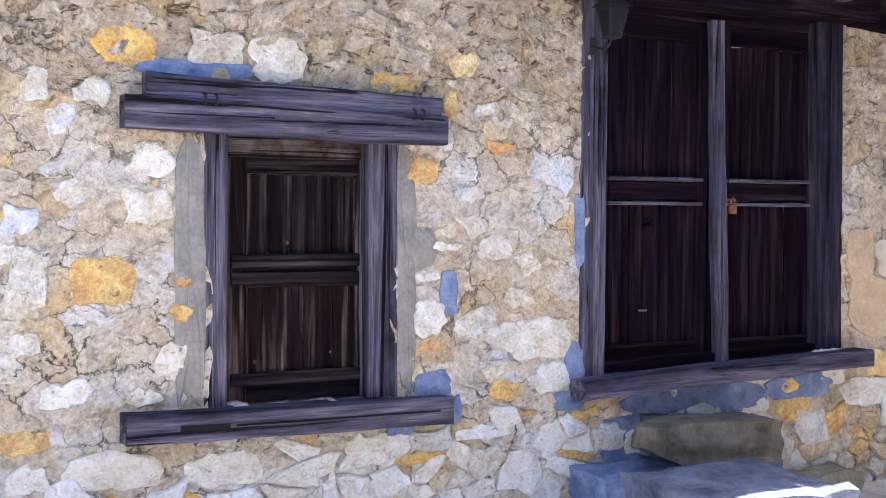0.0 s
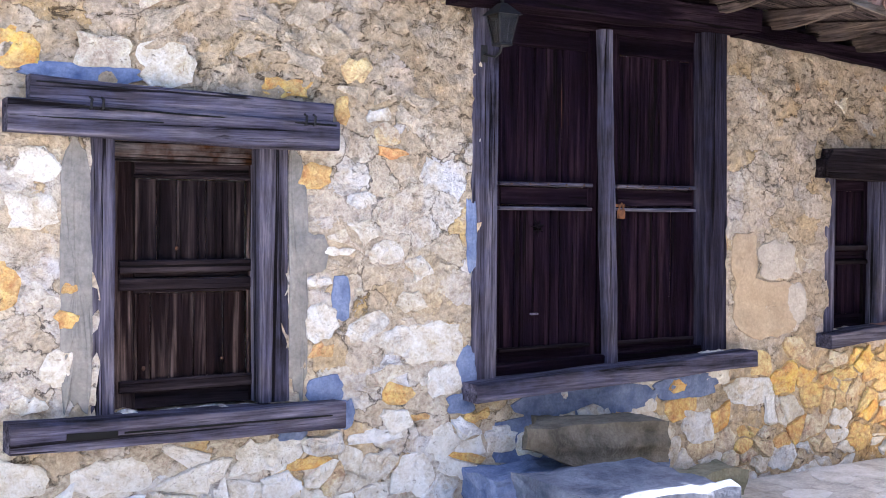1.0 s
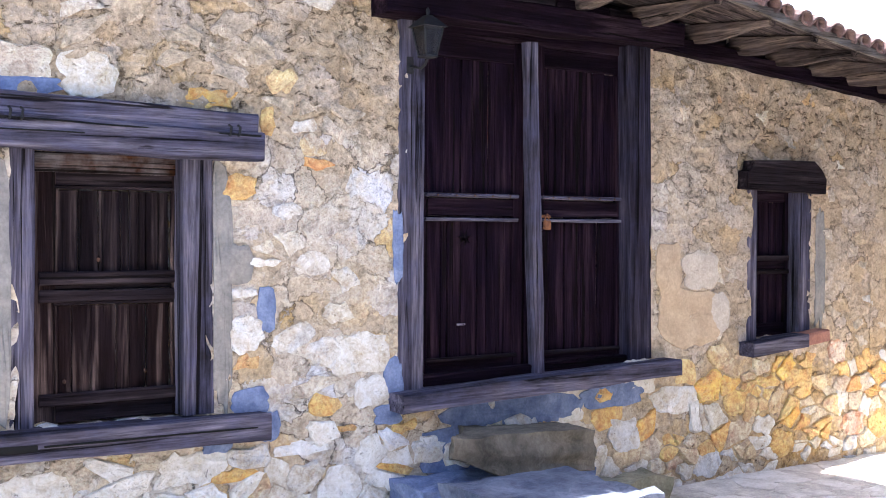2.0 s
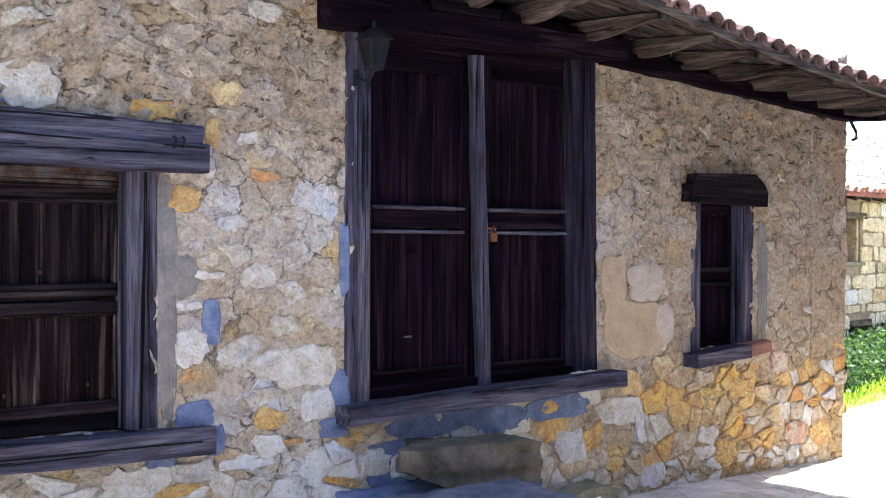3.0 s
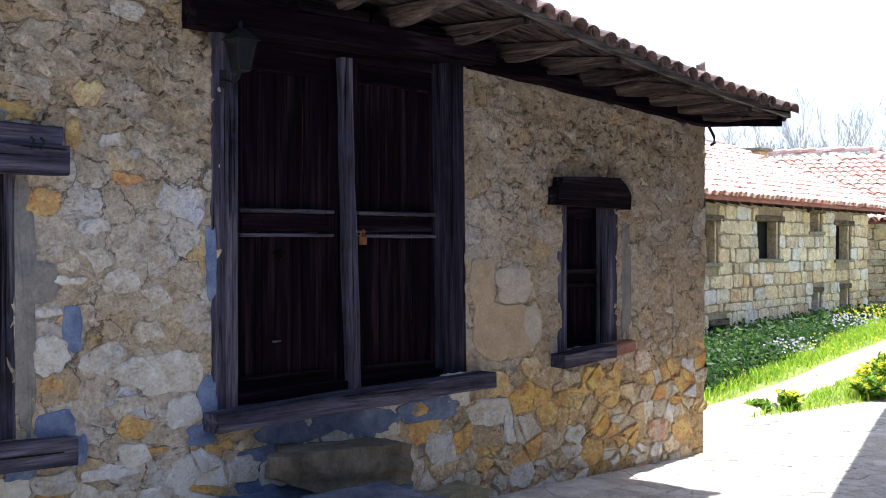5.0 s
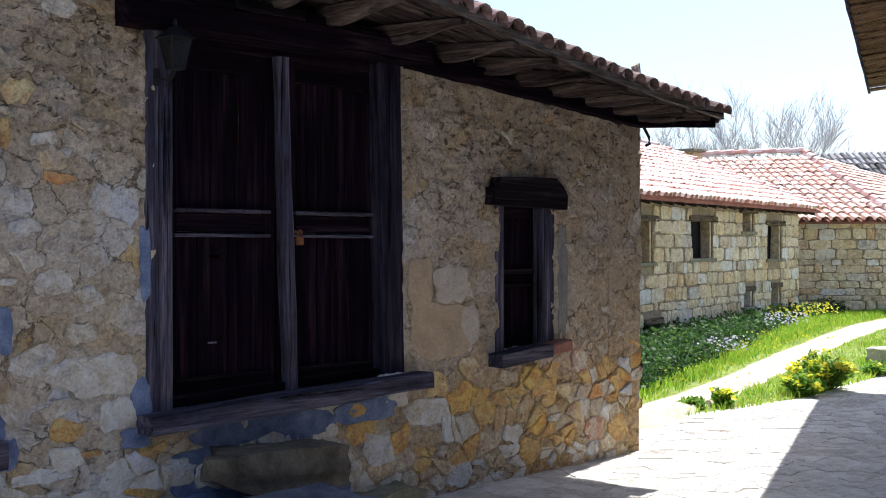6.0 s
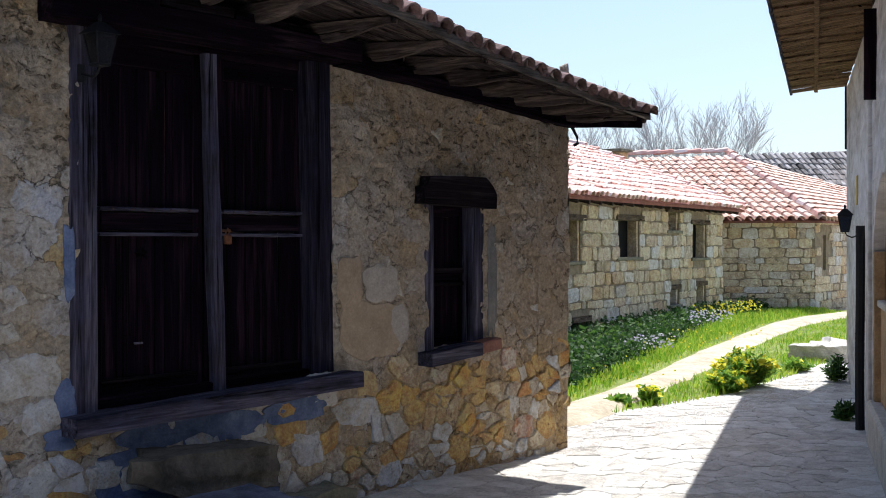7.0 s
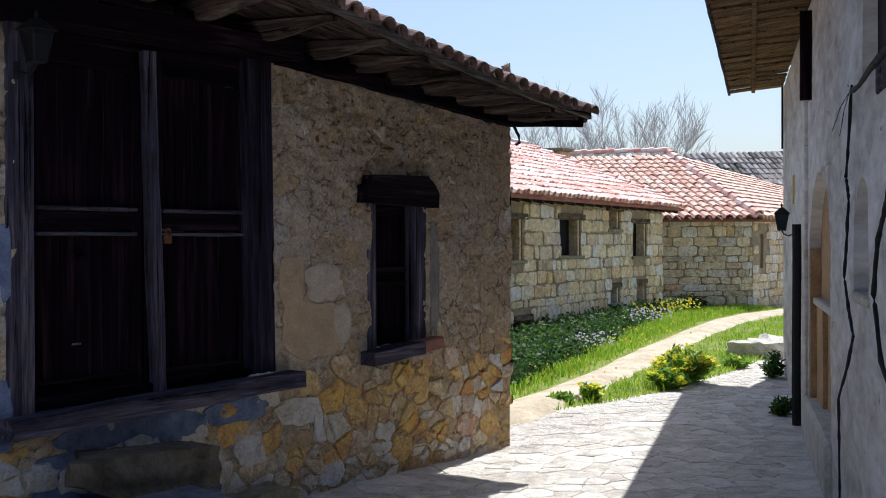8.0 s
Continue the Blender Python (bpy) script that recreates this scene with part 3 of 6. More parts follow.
def build_window_1():
    w = thing("window_1", "small window closed by a dark panelled shutter in a grey timber frame", "window", kind="structure")
    beam("lintel", (1.23, -0.03, 2.218), (2.90, -0.03, 2.186), 0.16, 0.155, M_BEAM_X, w, "cracked grey oak lintel", cuts=14, rough=0.012, seed=1)
    beam("upper_lintel", (1.335, -0.018, 2.352), (2.875, -0.018, 2.302), 0.14, 0.112, M_BEAM_X, w, "weathered upper lintel beam", cuts=14, rough=0.013, seed=2)
    beam("sill", (1.232, -0.045, 0.741), (2.93, -0.045, 0.722), 0.2, 0.135, M_BEAM_X, w, "grey weathered sill beam", cuts=14, rough=0.011, seed=3)
    # raised black slivers: the shade inside the beams' splits, put on as colour
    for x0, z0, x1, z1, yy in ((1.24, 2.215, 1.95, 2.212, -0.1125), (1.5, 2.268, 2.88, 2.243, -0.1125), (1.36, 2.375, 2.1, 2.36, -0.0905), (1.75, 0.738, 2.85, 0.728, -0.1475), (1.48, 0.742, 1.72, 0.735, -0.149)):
        beam("split", (x0, yy, z0), (x1, yy, z1), 0.004, 0.006 if x1 - x0 > 0.4 else 0.028, M_DARK, w, "black sliver standing for a shaded split in the beam", cuts=14, rough=0.006, bevel=0.001, seed=x0 * 9)
    for x, z in ((1.60, 2.285), (1.655, 2.285), (2.70, 2.262), (2.75, 2.262)):
        bm = bmesh.new()
        add_tube(bm, [(x, -0.105, z - 0.03), (x, -0.125, z - 0.02), (x + 0.004, -0.125, z + 0.02), (x, -0.105, z + 0.03)], 0.007, 6)
        part("iron_staple", bm, M_BLACK, w)
    stile(w, "jamb", 1.63, 1.745, 0.805, 2.14, -0.005, 0.12, M_POST_Z, 4, 0.004)
    stile(w, "jamb", 2.50, 2.665, 0.80, 2.125, -0.012, 0.12, M_POST_Z, 5, -0.012)
    rail(w, "top_board", 1.74, 2.52, 2.03, 2.13, 0.085, 0.04, mat_wood("brown_board", (0.016, 0.007, 0.004), (0.04, 0.016, 0.008), (0.09, 0.04, 0.018), "x"), 6, "brown top board")
    s = new("shutter")
    s.parent = w
    tagged(s, "dark panelled shutter with split boards")
    y = 0.115
    stile(s, "stile", 1.72, 1.885, 0.80, 2.05, y, 0.04, M_SHUT_Z, 7)
    stile(s, "stile", 2.487, 2.60, 0.80, 2.05, y, 0.04, M_SHUT_Z, 8)
    rail(s, "rail", 1.885, 2.487, 1.965, 2.045, y + 0.003, 0.036, M_SHUT_X, 9)
    rail(s, "rail", 1.80, 2.55, 1.478, 1.542, y - 0.022, 0.05, M_SHUT_X, 10)
    rail(s, "rail", 1.80, 2.55, 1.392, 1.452, y - 0.018, 0.05, M_SHUT_X, 11)
    rail(s, "rail", 1.885, 2.487, 1.452, 1.478, y + 0.01, 0.03, M_SHUT_X, 12)
    rail(s, "rail", 1.80, 2.53, 0.885, 0.945, y - 0.02, 0.05, M_SHUT_X, 13)
    rail(s, "rail", 1.885, 2.487, 0.80, 0.885, y + 0.003, 0.036, M_SHUT_X, 14)
    for z0, z1, sd in ((1.542, 1.965, 20), (0.945, 1.392, 21)):
        rail(s, "moulding", 1.875, 2.497, z1 - 0.014, z1 + 0.004, y - 0.008, 0.02, M_SHUT_X, sd)
        stile(s, "moulding", 1.875, 1.895, z0, z1 - 0.014, y - 0.008, 0.02, M_SHUT_Z, sd + 3)
        stile(s, "moulding", 2.477, 2.495, z0, z1 - 0.014, y - 0.008, 0.02, M_SHUT_Z, sd + 4)
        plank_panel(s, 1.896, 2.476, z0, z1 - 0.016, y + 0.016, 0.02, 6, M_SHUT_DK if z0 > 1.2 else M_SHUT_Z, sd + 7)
    for x, z in ((2.345, 1.03), (1.93, 1.0), (2.1, 1.6)):
        part_knot(w, x, z, y + 0.012)
    return w


def part_knot(owner, x, z, y, r=0.01):
    bm = bmesh.new()
    bmesh.ops.create_uvsphere(bm, u_segments=7, v_segments=5, radius=r, matrix=Matrix.Translation((x, y, z)) @ Matrix.Diagonal((1, 0.5, 1.2, 1)))
    return part("nail", bm, M_IRON, owner, smooth=True)


def hewn_outline(name, outline, y0, y1, material, parent, label=""):
    """A timber with its own outline on the wall, between the depths y0 and y1."""
    bm = bmesh.new()
    fr = [bm.verts.new((x, y0, z)) for x, z in outline]
    bk = [bm.verts.new((x, y1, z)) for x, z in outline]
    n = len(outline)
    bm.faces.new(fr)
    bm.faces.new(bk[::-1])
    for i in range(n):
        bm.faces.new((fr[i], bk[i], bk[(i + 1) % n], fr[(i + 1) % n]))
    bmesh.ops.bevel(bm, geom=[ed for ed in bm.edges if all(v.co.y < y0 + 0.001 for v in ed.verts)], offset=0.012, segments=2, affect="EDGES")
    return part(name, bm, material, parent, label)


def build_window_2():
    w = thing("window_2", "small low window with dark shutter, timber lintel and sill", "window", kind="structure")
    hewn_outline("lintel", [(6.705, 2.065), (6.70, 2.19), (6.755, 2.205), (6.77, 2.27), (7.10, 2.282), (7.46, 2.288), (7.55, 2.225), (7.60, 2.16), (7.595, 2.045), (7.44, 2.05), (7.10, 2.058)], -0.095, 0.05, M_SHUT_X, w, "dark heavy timber lintel with worn ends")
    beam("sill", (6.745, -0.04, 0.92), (7.36, -0.04, 0.958), 0.18, 0.10, M_BEAM_X, w, cuts=8, rough=0.01, seed=32)
    beam("sill", (7.37, -0.035, 0.96), (7.61, -0.035, 0.985), 0.17, 0.085, mat_plain("reddish_brick", (0.16, 0.07, 0.05), (0.30, 0.14, 0.10), 9), w, "reddish end of the sill", cuts=6, rough=0.01, seed=33)
    stile(w, "jamb", 6.82, 6.925, 0.97, 2.075, 0.0, 0.12, M_POST_Z, 34, -0.004)
    stile(w, "jamb", 7.39, 7.535, 1.0, 2.075, 0.0, 0.12, M_POST_Z, 35, 0.0)
    s = new("shutter")
    s.parent = w
    y = 0.10
    stile(s, "stile", 6.90, 7.0, 0.98, 2.10, y, 0.04, M_DOOR_Z, 36)
    stile(s, "stile", 7.35, 7.45, 0.98, 2.10, y, 0.04, M_DOOR_Z, 37)
    rail(s, "rail", 7.0, 7.35, 1.98, 2.09, y + 0.003, 0.036, M_DOOR_X, 38)
    rail(s, "rail", 6.97, 7.38, 1.545, 1.585, y - 0.02, 0.04, M_SHUT_X, 39)
    rail(s, "rail", 6.97, 7.38, 1.445, 1.48, y - 0.02, 0.04, M_SHUT_X, 40)
    rail(s, "rail", 7.0, 7.35, 1.48, 1.545, y + 0.004, 0.03, M_DOOR_X, 41)
    rail(s, "rail", 7.0, 7.35, 0.98, 1.08, y + 0.003, 0.036, M_DOOR_X, 42)
    plank_panel(s, 7.002, 7.348, 1.585, 1.98, y + 0.016, 0.02, 4, M_DOOR_Z, 43)
    plank_panel(s, 7.002, 7.348, 1.08, 1.445, y + 0.016, 0.02, 4, M_DOOR_Z, 44)
    return w


def build_door():
    d = thing("door_1", "tall double-leaf barn door of dark aged planks, shut and padlocked", "door", kind="structure")
    beam("sill", (3.75, -0.05, 0.772), (5.985, -0.05, 0.846), 0.22, 0.105, M_BEAM_X, d, "worn grey threshold beam", cuts=16, rough=0.012, seed=51)
    beam("threshold_board", (3.98, 0.075, 0.865), (5.66, 0.075, 0.90), 0.1, 0.07, M_DOOR_X, d, cuts=10, rough=0.005, seed=52)
    stile(d, "post", 3.81, 3.985, 0.828, 3.05, -0.01, 0.16, M_POST_Z, 53, -0.003)
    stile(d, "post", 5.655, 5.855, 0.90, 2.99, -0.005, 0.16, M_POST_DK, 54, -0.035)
    beam("lintel", (3.62, -0.05, 3.045), (5.985, -0.05, 3.07), 0.2, 0.15, M_DOOR_X, d, "dark lintel beam", cuts=18, rough=0.02, seed=55)
    rail(d, "head_board", 3.96, 5.70, 2.93, 3.07, 0.09, 0.05, M_DOOR_X, 56)
    for i, (xa, xb, za) in enumerate(((3.75, 4.35, 3.16), (4.37, 4.9, 3.19), (4.92, 5.35, 3.17), (5.37, 5.86, 3.15))):
        beam("header_block", (xa, -0.03, za), (xb, -0.03, za - 0.02), 0.12, 0.085, M_SHUT_X if i % 2 else M_DOOR_X, d, cuts=6, rough=0.018, seed=57 + i)
    y = 0.10
    for name, x0, x1, xi0, xi1, sd in (("leaf", 3.96, 4.815, 4.085, 4.735, 60), ("leaf", 4.83, 5.70, 4.985, 5.62, 80)):
        lf = new("door_leaf")
        lf.parent = d
        stile(lf, "stile", x0, xi0, 0.87, 2.95, y, 0.05, M_DOOR_Z, sd)
        stile(lf, "stile", xi1, x1, 0.87, 2.95, y, 0.05, M_DOOR_Z, sd + 1)
        rail(lf, "rail", xi0, xi1, 2.80, 2.94, y + 0.003, 0.044, M_DOOR_X, sd + 2)
        rail(lf, "rail", xi0, xi1, 1.845, 1.955, y + 0.003, 0.044, M_DOOR_X, sd + 3)
        # paler timber on both mouldings puts the mid rail's edge highlights into colour
        rail(lf, "moulding", xi0 - 0.03, xi1 + 0.02, 1.960, 1.982, y - 0.028, 0.05, M_BEAM_X, sd + 4)
        rail(lf, "moulding", xi0 - 0.03, xi1 + 0.02, 1.815, 1.835, y - 0.024, 0.05, M_BEAM_X, sd + 5)
        rail(lf, "rail", xi0, xi1, 0.87, 0.97, y + 0.003, 0.044, M_DOOR_X, sd + 6)
        rail(lf, "moulding", xi0 - 0.02, xi1 + 0.02, 0.966, 0.99, y - 0.02, 0.04, M_SHUT_X, sd + 7)
        plank_panel(lf, xi0 + 0.002, xi1 - 0.002, 1.985, 2.80, y + 0.02, 0.022, 6, M_DOOR_Z, sd + 8)
        plank_panel(lf, xi0 + 0.002, xi1 - 0.002, 0.97, 1.845, y + 0.02, 0.022, 7, M_DOOR_Z, sd + 9)
        for j in range(5):
            part_knot(lf, xi0 + 0.05 + j * (xi1 - xi0 - 0.1) / 4, 1.97, y - 0.03, 0.008)
    beam("batten", (4.875, 0.03, 0.86), (4.795, 0.03, 2.93), 0.095, 0.06, M_POST_Z, d, "pale split cover batten between the leaves", cuts=16, rough=0.012, seed=98, up=(0, 1, 0))
    # hasp and padlock
    bm = bmesh.new()
    add_box(bm, (4.86, -0.03, 1.84), (4.93, -0.02, 1.858), 0.003)
    add_box(bm, (4.862, -0.06, 1.765), (4.912, -0.03, 1.825), 0.006)
    add_tube(bm, [(4.873, -0.045, 1.822), (4.873, -0.045, 1.85), (4.887, -0.045, 1.862), (4.901, -0.045, 1.85), (4.901, -0.045, 1.822)], 0.006, 6)
    part("padlock", bm, mat_plain("rust", (0.07, 0.03, 0.015), (0.20, 0.08, 0.035), 40, 0.8, 0.4, 0.003, 0.2), d, "rusty padlock on an iron hasp")
    # star-shaped iron plate
    bm = bmesh.new()
    c = bm.verts.new((4.36, 0.098, 1.71))
    ring = [bm.verts.new((4.36 + r * math.cos(q), 0.108, 1.71 + r * math.sin(q))) for q, r in [(math.pi * i / 7 + 0.3, (0.062 if i % 2 == 0 else 0.022)) for i in range(14)]]
    for i in range(14):
        bm.faces.new((c, ring[i], ring[(i + 1) % 14]))
    bmesh.ops.extrude_face_region(bm, geom=list(bm.faces))
    part("star_plate", bm, M_SHUT_X, d, "small star-shaped plate")
    box("nail_plate", (4.30, 0.09, 1.18), (4.36, 0.103, 1.192), M_POST_Z, d, bevel=0.002)
    return d


build_window_1()
build_window_2()
build_door()


# ---------------------------------------------------------------- wall lantern by the door
def lantern(name, label, place, face, size=1.0, at_wall=0.2):
    """A four-sided street lantern on a bracket; face: azimuth in which it stands off the wall."""
    ob = thing(name, label, "lantern", "wall lanterns", place)
    ob.rotation_euler = (0, 0, radians(face))
    s = size
    glass = bpy.data.materials.get("lantern_glass")
    if glass is None:
        k = Nodes("lantern_glass")
        glass = k.done((0.015, 0.017, 0.024), 0.2, Transmission_Weight=0.6, Specular_IOR_Level=0.08)
    bm = bmesh.new()
    lo = [bm.verts.new((x * 0.055 * s, y * 0.055 * s, -0.14 * s)) for x, y in ((-1, -1), (1, -1), (1, 1), (-1, 1))]
    hi = [bm.verts.new((x * 0.095 * s, y * 0.095 * s, 0.1 * s)) for x, y in ((-1, -1), (1, -1), (1, 1), (-1, 1))]
    for i in range(4):
        bm.faces.new((lo[i], lo[(i + 1) % 4], hi[(i + 1) % 4], hi[i]))
    part("glass", bm, glass, ob)
    bm = bmesh.new()
    for x, y in ((-1, -1), (1, -1), (1, 1), (-1, 1)):
        add_tube(bm, [(x * 0.057 * s, y * 0.057 * s, -0.14 * s), (x * 0.097 * s, y * 0.097 * s, 0.1 * s)], 0.008 * s, 6)
    add_box(bm, (-0.065 * s, -0.065 * s, -0.16 * s), (0.065 * s, 0.065 * s, -0.138 * s), 0.004)
    part("frame", bm, M_BLACK, ob)
    bm = bmesh.new()
    base = [bm.verts.new((x * 0.125 * s, y * 0.125 * s, 0.1 * s)) for x, y in ((-1, -1), (1, -1), (1, 1), (-1, 1))]
    top = [bm.verts.new((x * 0.03 * s, y * 0.03 * s, 0.2 * s)) for x, y in ((-1, -1), (1, -1), (1, 1), (-1, 1))]
    for i in range(4):
        bm.faces.new((base[i], base[(i + 1) % 4], top[(i + 1) % 4], top[i]))
    bm.faces.new(top)
    bm.faces.new(base[::-1])
    add_tube(bm, [(0, 0, 0.2 * s), (0, 0, 0.24 * s), (0, 0, 0.27 * s)], [0.012 * s, 0.02 * s, 0.004 * s], 8)
    part("cap", bm, M_BLACK, ob)
    bm = bmesh.new()
    add_tube(bm, [(0, 0, -0.16 * s), (-0.02, 0, -0.21 * s), (-0.1 * s, 0, -0.24 * s), (-at_wall, 0, -0.2 * s)], 0.011 * s, 7)
    add_box(bm, (-at_wall - 0.012, -0.035 * s, -0.27 * s), (-at_wall + 0.006, 0.035 * s, -0.12 * s), 0.003)
    part("bracket", bm, M_BLACK, ob)
    return ob


lantern("wall_lantern", "black iron lantern hanging beside the barn door", (3.875, -0.19, 2.835), -90, 0.66, 0.18)


# ---------------------------------------------------------------- doorsteps
def rough_block(name, lo, hi, material, label, seed, wedge=0.0, amp=0.05, group="doorstep blocks"):
    bm = bmesh.new()
    bmesh.ops.create_cube(bm, size=1)
    bmesh.ops.subdivide_edges(bm, edges=bm.edges[:], cuts=9, use_grid_fill=True)
    lo, hi = Vector(lo), Vector(hi)
    size = hi - lo
    for v in bm.verts:
        c = v.co.copy()
        q = c.normalized() * 0.62
        c = c.lerp(q, 0.035)
        p = Vector((lo[i] + (c[i] + 0.5) * size[i] for i in range(3)))
        p.x += wedge * (0.5 - c.z) * (1 if c.x < 0 else -0.2)
        n = Vector((noise.noise(p * 3.1 + Vector((seed, 0, 0))), noise.noise(p * 3.1 + Vector((0, seed, 9))), noise.noise(p * 3.1 + Vector((7, 0, seed)))))
        m = Vector((noise.noise(p * 11 + Vector((seed, 0, 0))), noise.noise(p * 11 + Vector((0, seed, 9))), noise.noise(p * 11 + Vector((7, 0, seed)))))
        v.co = p + n * amp * 0.7 + m * (amp * 0.45)
    return tagged(part(name, bm, material, smooth=False), label, "step", group)


M_STEP = mat_plain("mossy_step_stone", (0.04, 0.035, 0.027), (0.165, 0.145, 0.115), 6, 0.9, 0.9, 0.03)
M_STEP_PALE = mat_plain("pale_step_stone", (0.34, 0.32, 0.27), (0.56, 0.53, 0.47), 6, 0.9, 0.8, 0.02)
# lower step: the dark blue of its shade is put into the stone colour
M_STEP_LOW = mat_plain("shade_blue_step_stone", (0.04, 0.052, 0.085), (0.16, 0.18, 0.235), 5, 0.9, 0.9, 0.025)


def doorstep():
    """The upper step: a bedded slab whose underside drops away towards one end, narrower at the back."""
    bm = bmesh.new()
    bmesh.ops.create_cube(bm, size=1)
    bmesh.ops.subdivide_edges(bm, edges=bm.edges[:], cuts=15, use_grid_fill=True)
    for v in bm.verts:
        c = v.co.lerp(v.co.normalized() * 0.62, 0.03)
        a0, d0, h0 = c.x + 0.5, c.y + 0.5, c.z + 0.5
        x = (3.90 + 0.34 * smooth01(d0 * 1.3)) * (1 - a0) + 4.965 * a0
        top = 0.604 - 0.035 * a0 - 0.02 * d0
        low = 0.485 - 0.14 * smooth01(a0 / 0.42) - 0.035 * a0 - 0.10 * d0
        p = Vector((x, -0.42 + 0.5 * d0, low + (top - low) * h0))
        n = Vector((noise.noise(p * 4), noise.noise(p * 4 + Vector((0, 3, 9))), noise.noise(p * 4 + Vector((7, 0, 3)))))
        m = Vector((noise.noise(p * 15), noise.noise(p * 15 + Vector((0, 3, 9))), noise.noise(p * 15 + Vector((7, 0, 3)))))
        bed = 0.012 * math.sin(34 * (p.z + 0.13 * p.x) + 3 * noise.noise(p * 3)) if d0 < 0.1 else 0.0
        v.co = p + n * 0.014 + m * 0.011 + Vector((0, bed, 0))
    return tagged(part("stone_step", bm, M_STEP), "dark mossy bedded stone step below the barn door", "step", "doorstep blocks")


doorstep()
rough_block("stone_step", (3.84, -1.22, -0.08), (4.72, -0.36, 0.36), M_STEP_LOW, "worn lower stone step on rubble, its blue shade put into the colour", 8.0, 0.08)
rough_block("step_footing", (3.74, -0.36, -0.1), (4.99, 0.05, 0.33), M_CEMENT_DK, "blue-grey rubble footing under the stone steps", 5.0, 0.05, 0.06, "step footing")
rough_block("step_footing", (5.02, -0.30, -0.12), (5.75, 0.06, 0.16), M_GREYSTONE, "low mossy stones beside the steps", 6.0, 0.05, 0.05, "step footing")


# ---------------------------------------------------------------- eaves and roof of the old house
def arc_tile(length, r0, r1, thick=0.014, segs=6):
    """A clay barrel tile along +y, its open side down."""
    verts, faces = [], []
    for yy, r in ((0, r0), (length, r1)):
        for rr in (r, r - thick):
            for i in range(segs + 1):
                q = math.pi * i / segs
                verts.append((rr * math.cos(q), yy, rr * math.sin(q) * 0.9))
    n = segs + 1
    for i in range(segs):
        faces.append((i, i + 1, 2 * n + i + 1, 2 * n + i))
        faces.append((n + i + 1, n + i, 3 * n + i, 3 * n + i + 1))
        faces.append((i + 1, i, n + i, n + i + 1))
        faces.append((2 * n + i, 2 * n + i + 1, 3 * n + i + 1, 3 * n + i))
    me = bpy.data.meshes.new("tile")
    me.from_pydata(verts, [], faces)
    return me


def joined_tiles(name, me, mats, material, parent, label):
    base = [v.co.copy() for v in me.vertices]
    fs = [tuple(p.vertices) for p in me.polygons]
    verts, faces = [], []
    for m in mats:
        o = len(verts)
        verts += [m @ c for c in base]
        faces += [tuple(i + o for i in f) for f in fs]
    ob = mesh_object(name, verts, faces, material, parent)
    return tagged(ob, label, kind="stuff")


def island_tile_mat(name, stops, rough=0.85):
    k = Nodes(name)
    v = k.coords()
    rnd = k.n("ShaderNodeNewGeometry").outputs["Random Per Island"]
    col = k.ramp(rnd, stops)
    col = k.mix(0.45, col, k.ramp(k.noise(v, 6, 6, 0.65), [(0.3, 0.15), (0.7, 0.9)]), "OVERLAY")
    return k.done(col, rough, k.noise(v, 40, 4), 0.4, 0.006)


T_OLD = [(0.0, (0.11, 0.06, 0.055)), (0.3, (0.20, 0.13, 0.115)), (0.6, (0.14, 0.08, 0.07)), (0.8, (0.30, 0.25, 0.23)), (1.0, (0.09, 0.055, 0.055))]
T_RED = [(0.0, (0.62, 0.27, 0.20)), (0.3, (0.80, 0.60, 0.53)), (0.55, (0.70, 0.40, 0.32)), (0.8, (0.86, 0.76, 0.71)), (1.0, (0.64, 0.32, 0.25))]
T_GREY = [(0.0, (0.03, 0.028, 0.026)), (0.35, (0.34, 0.32, 0.31)), (0.6, (0.05, 0.045, 0.042)), (0.8, (0.46, 0.43, 0.42)), (1.0, (0.08, 0.07, 0.065))]



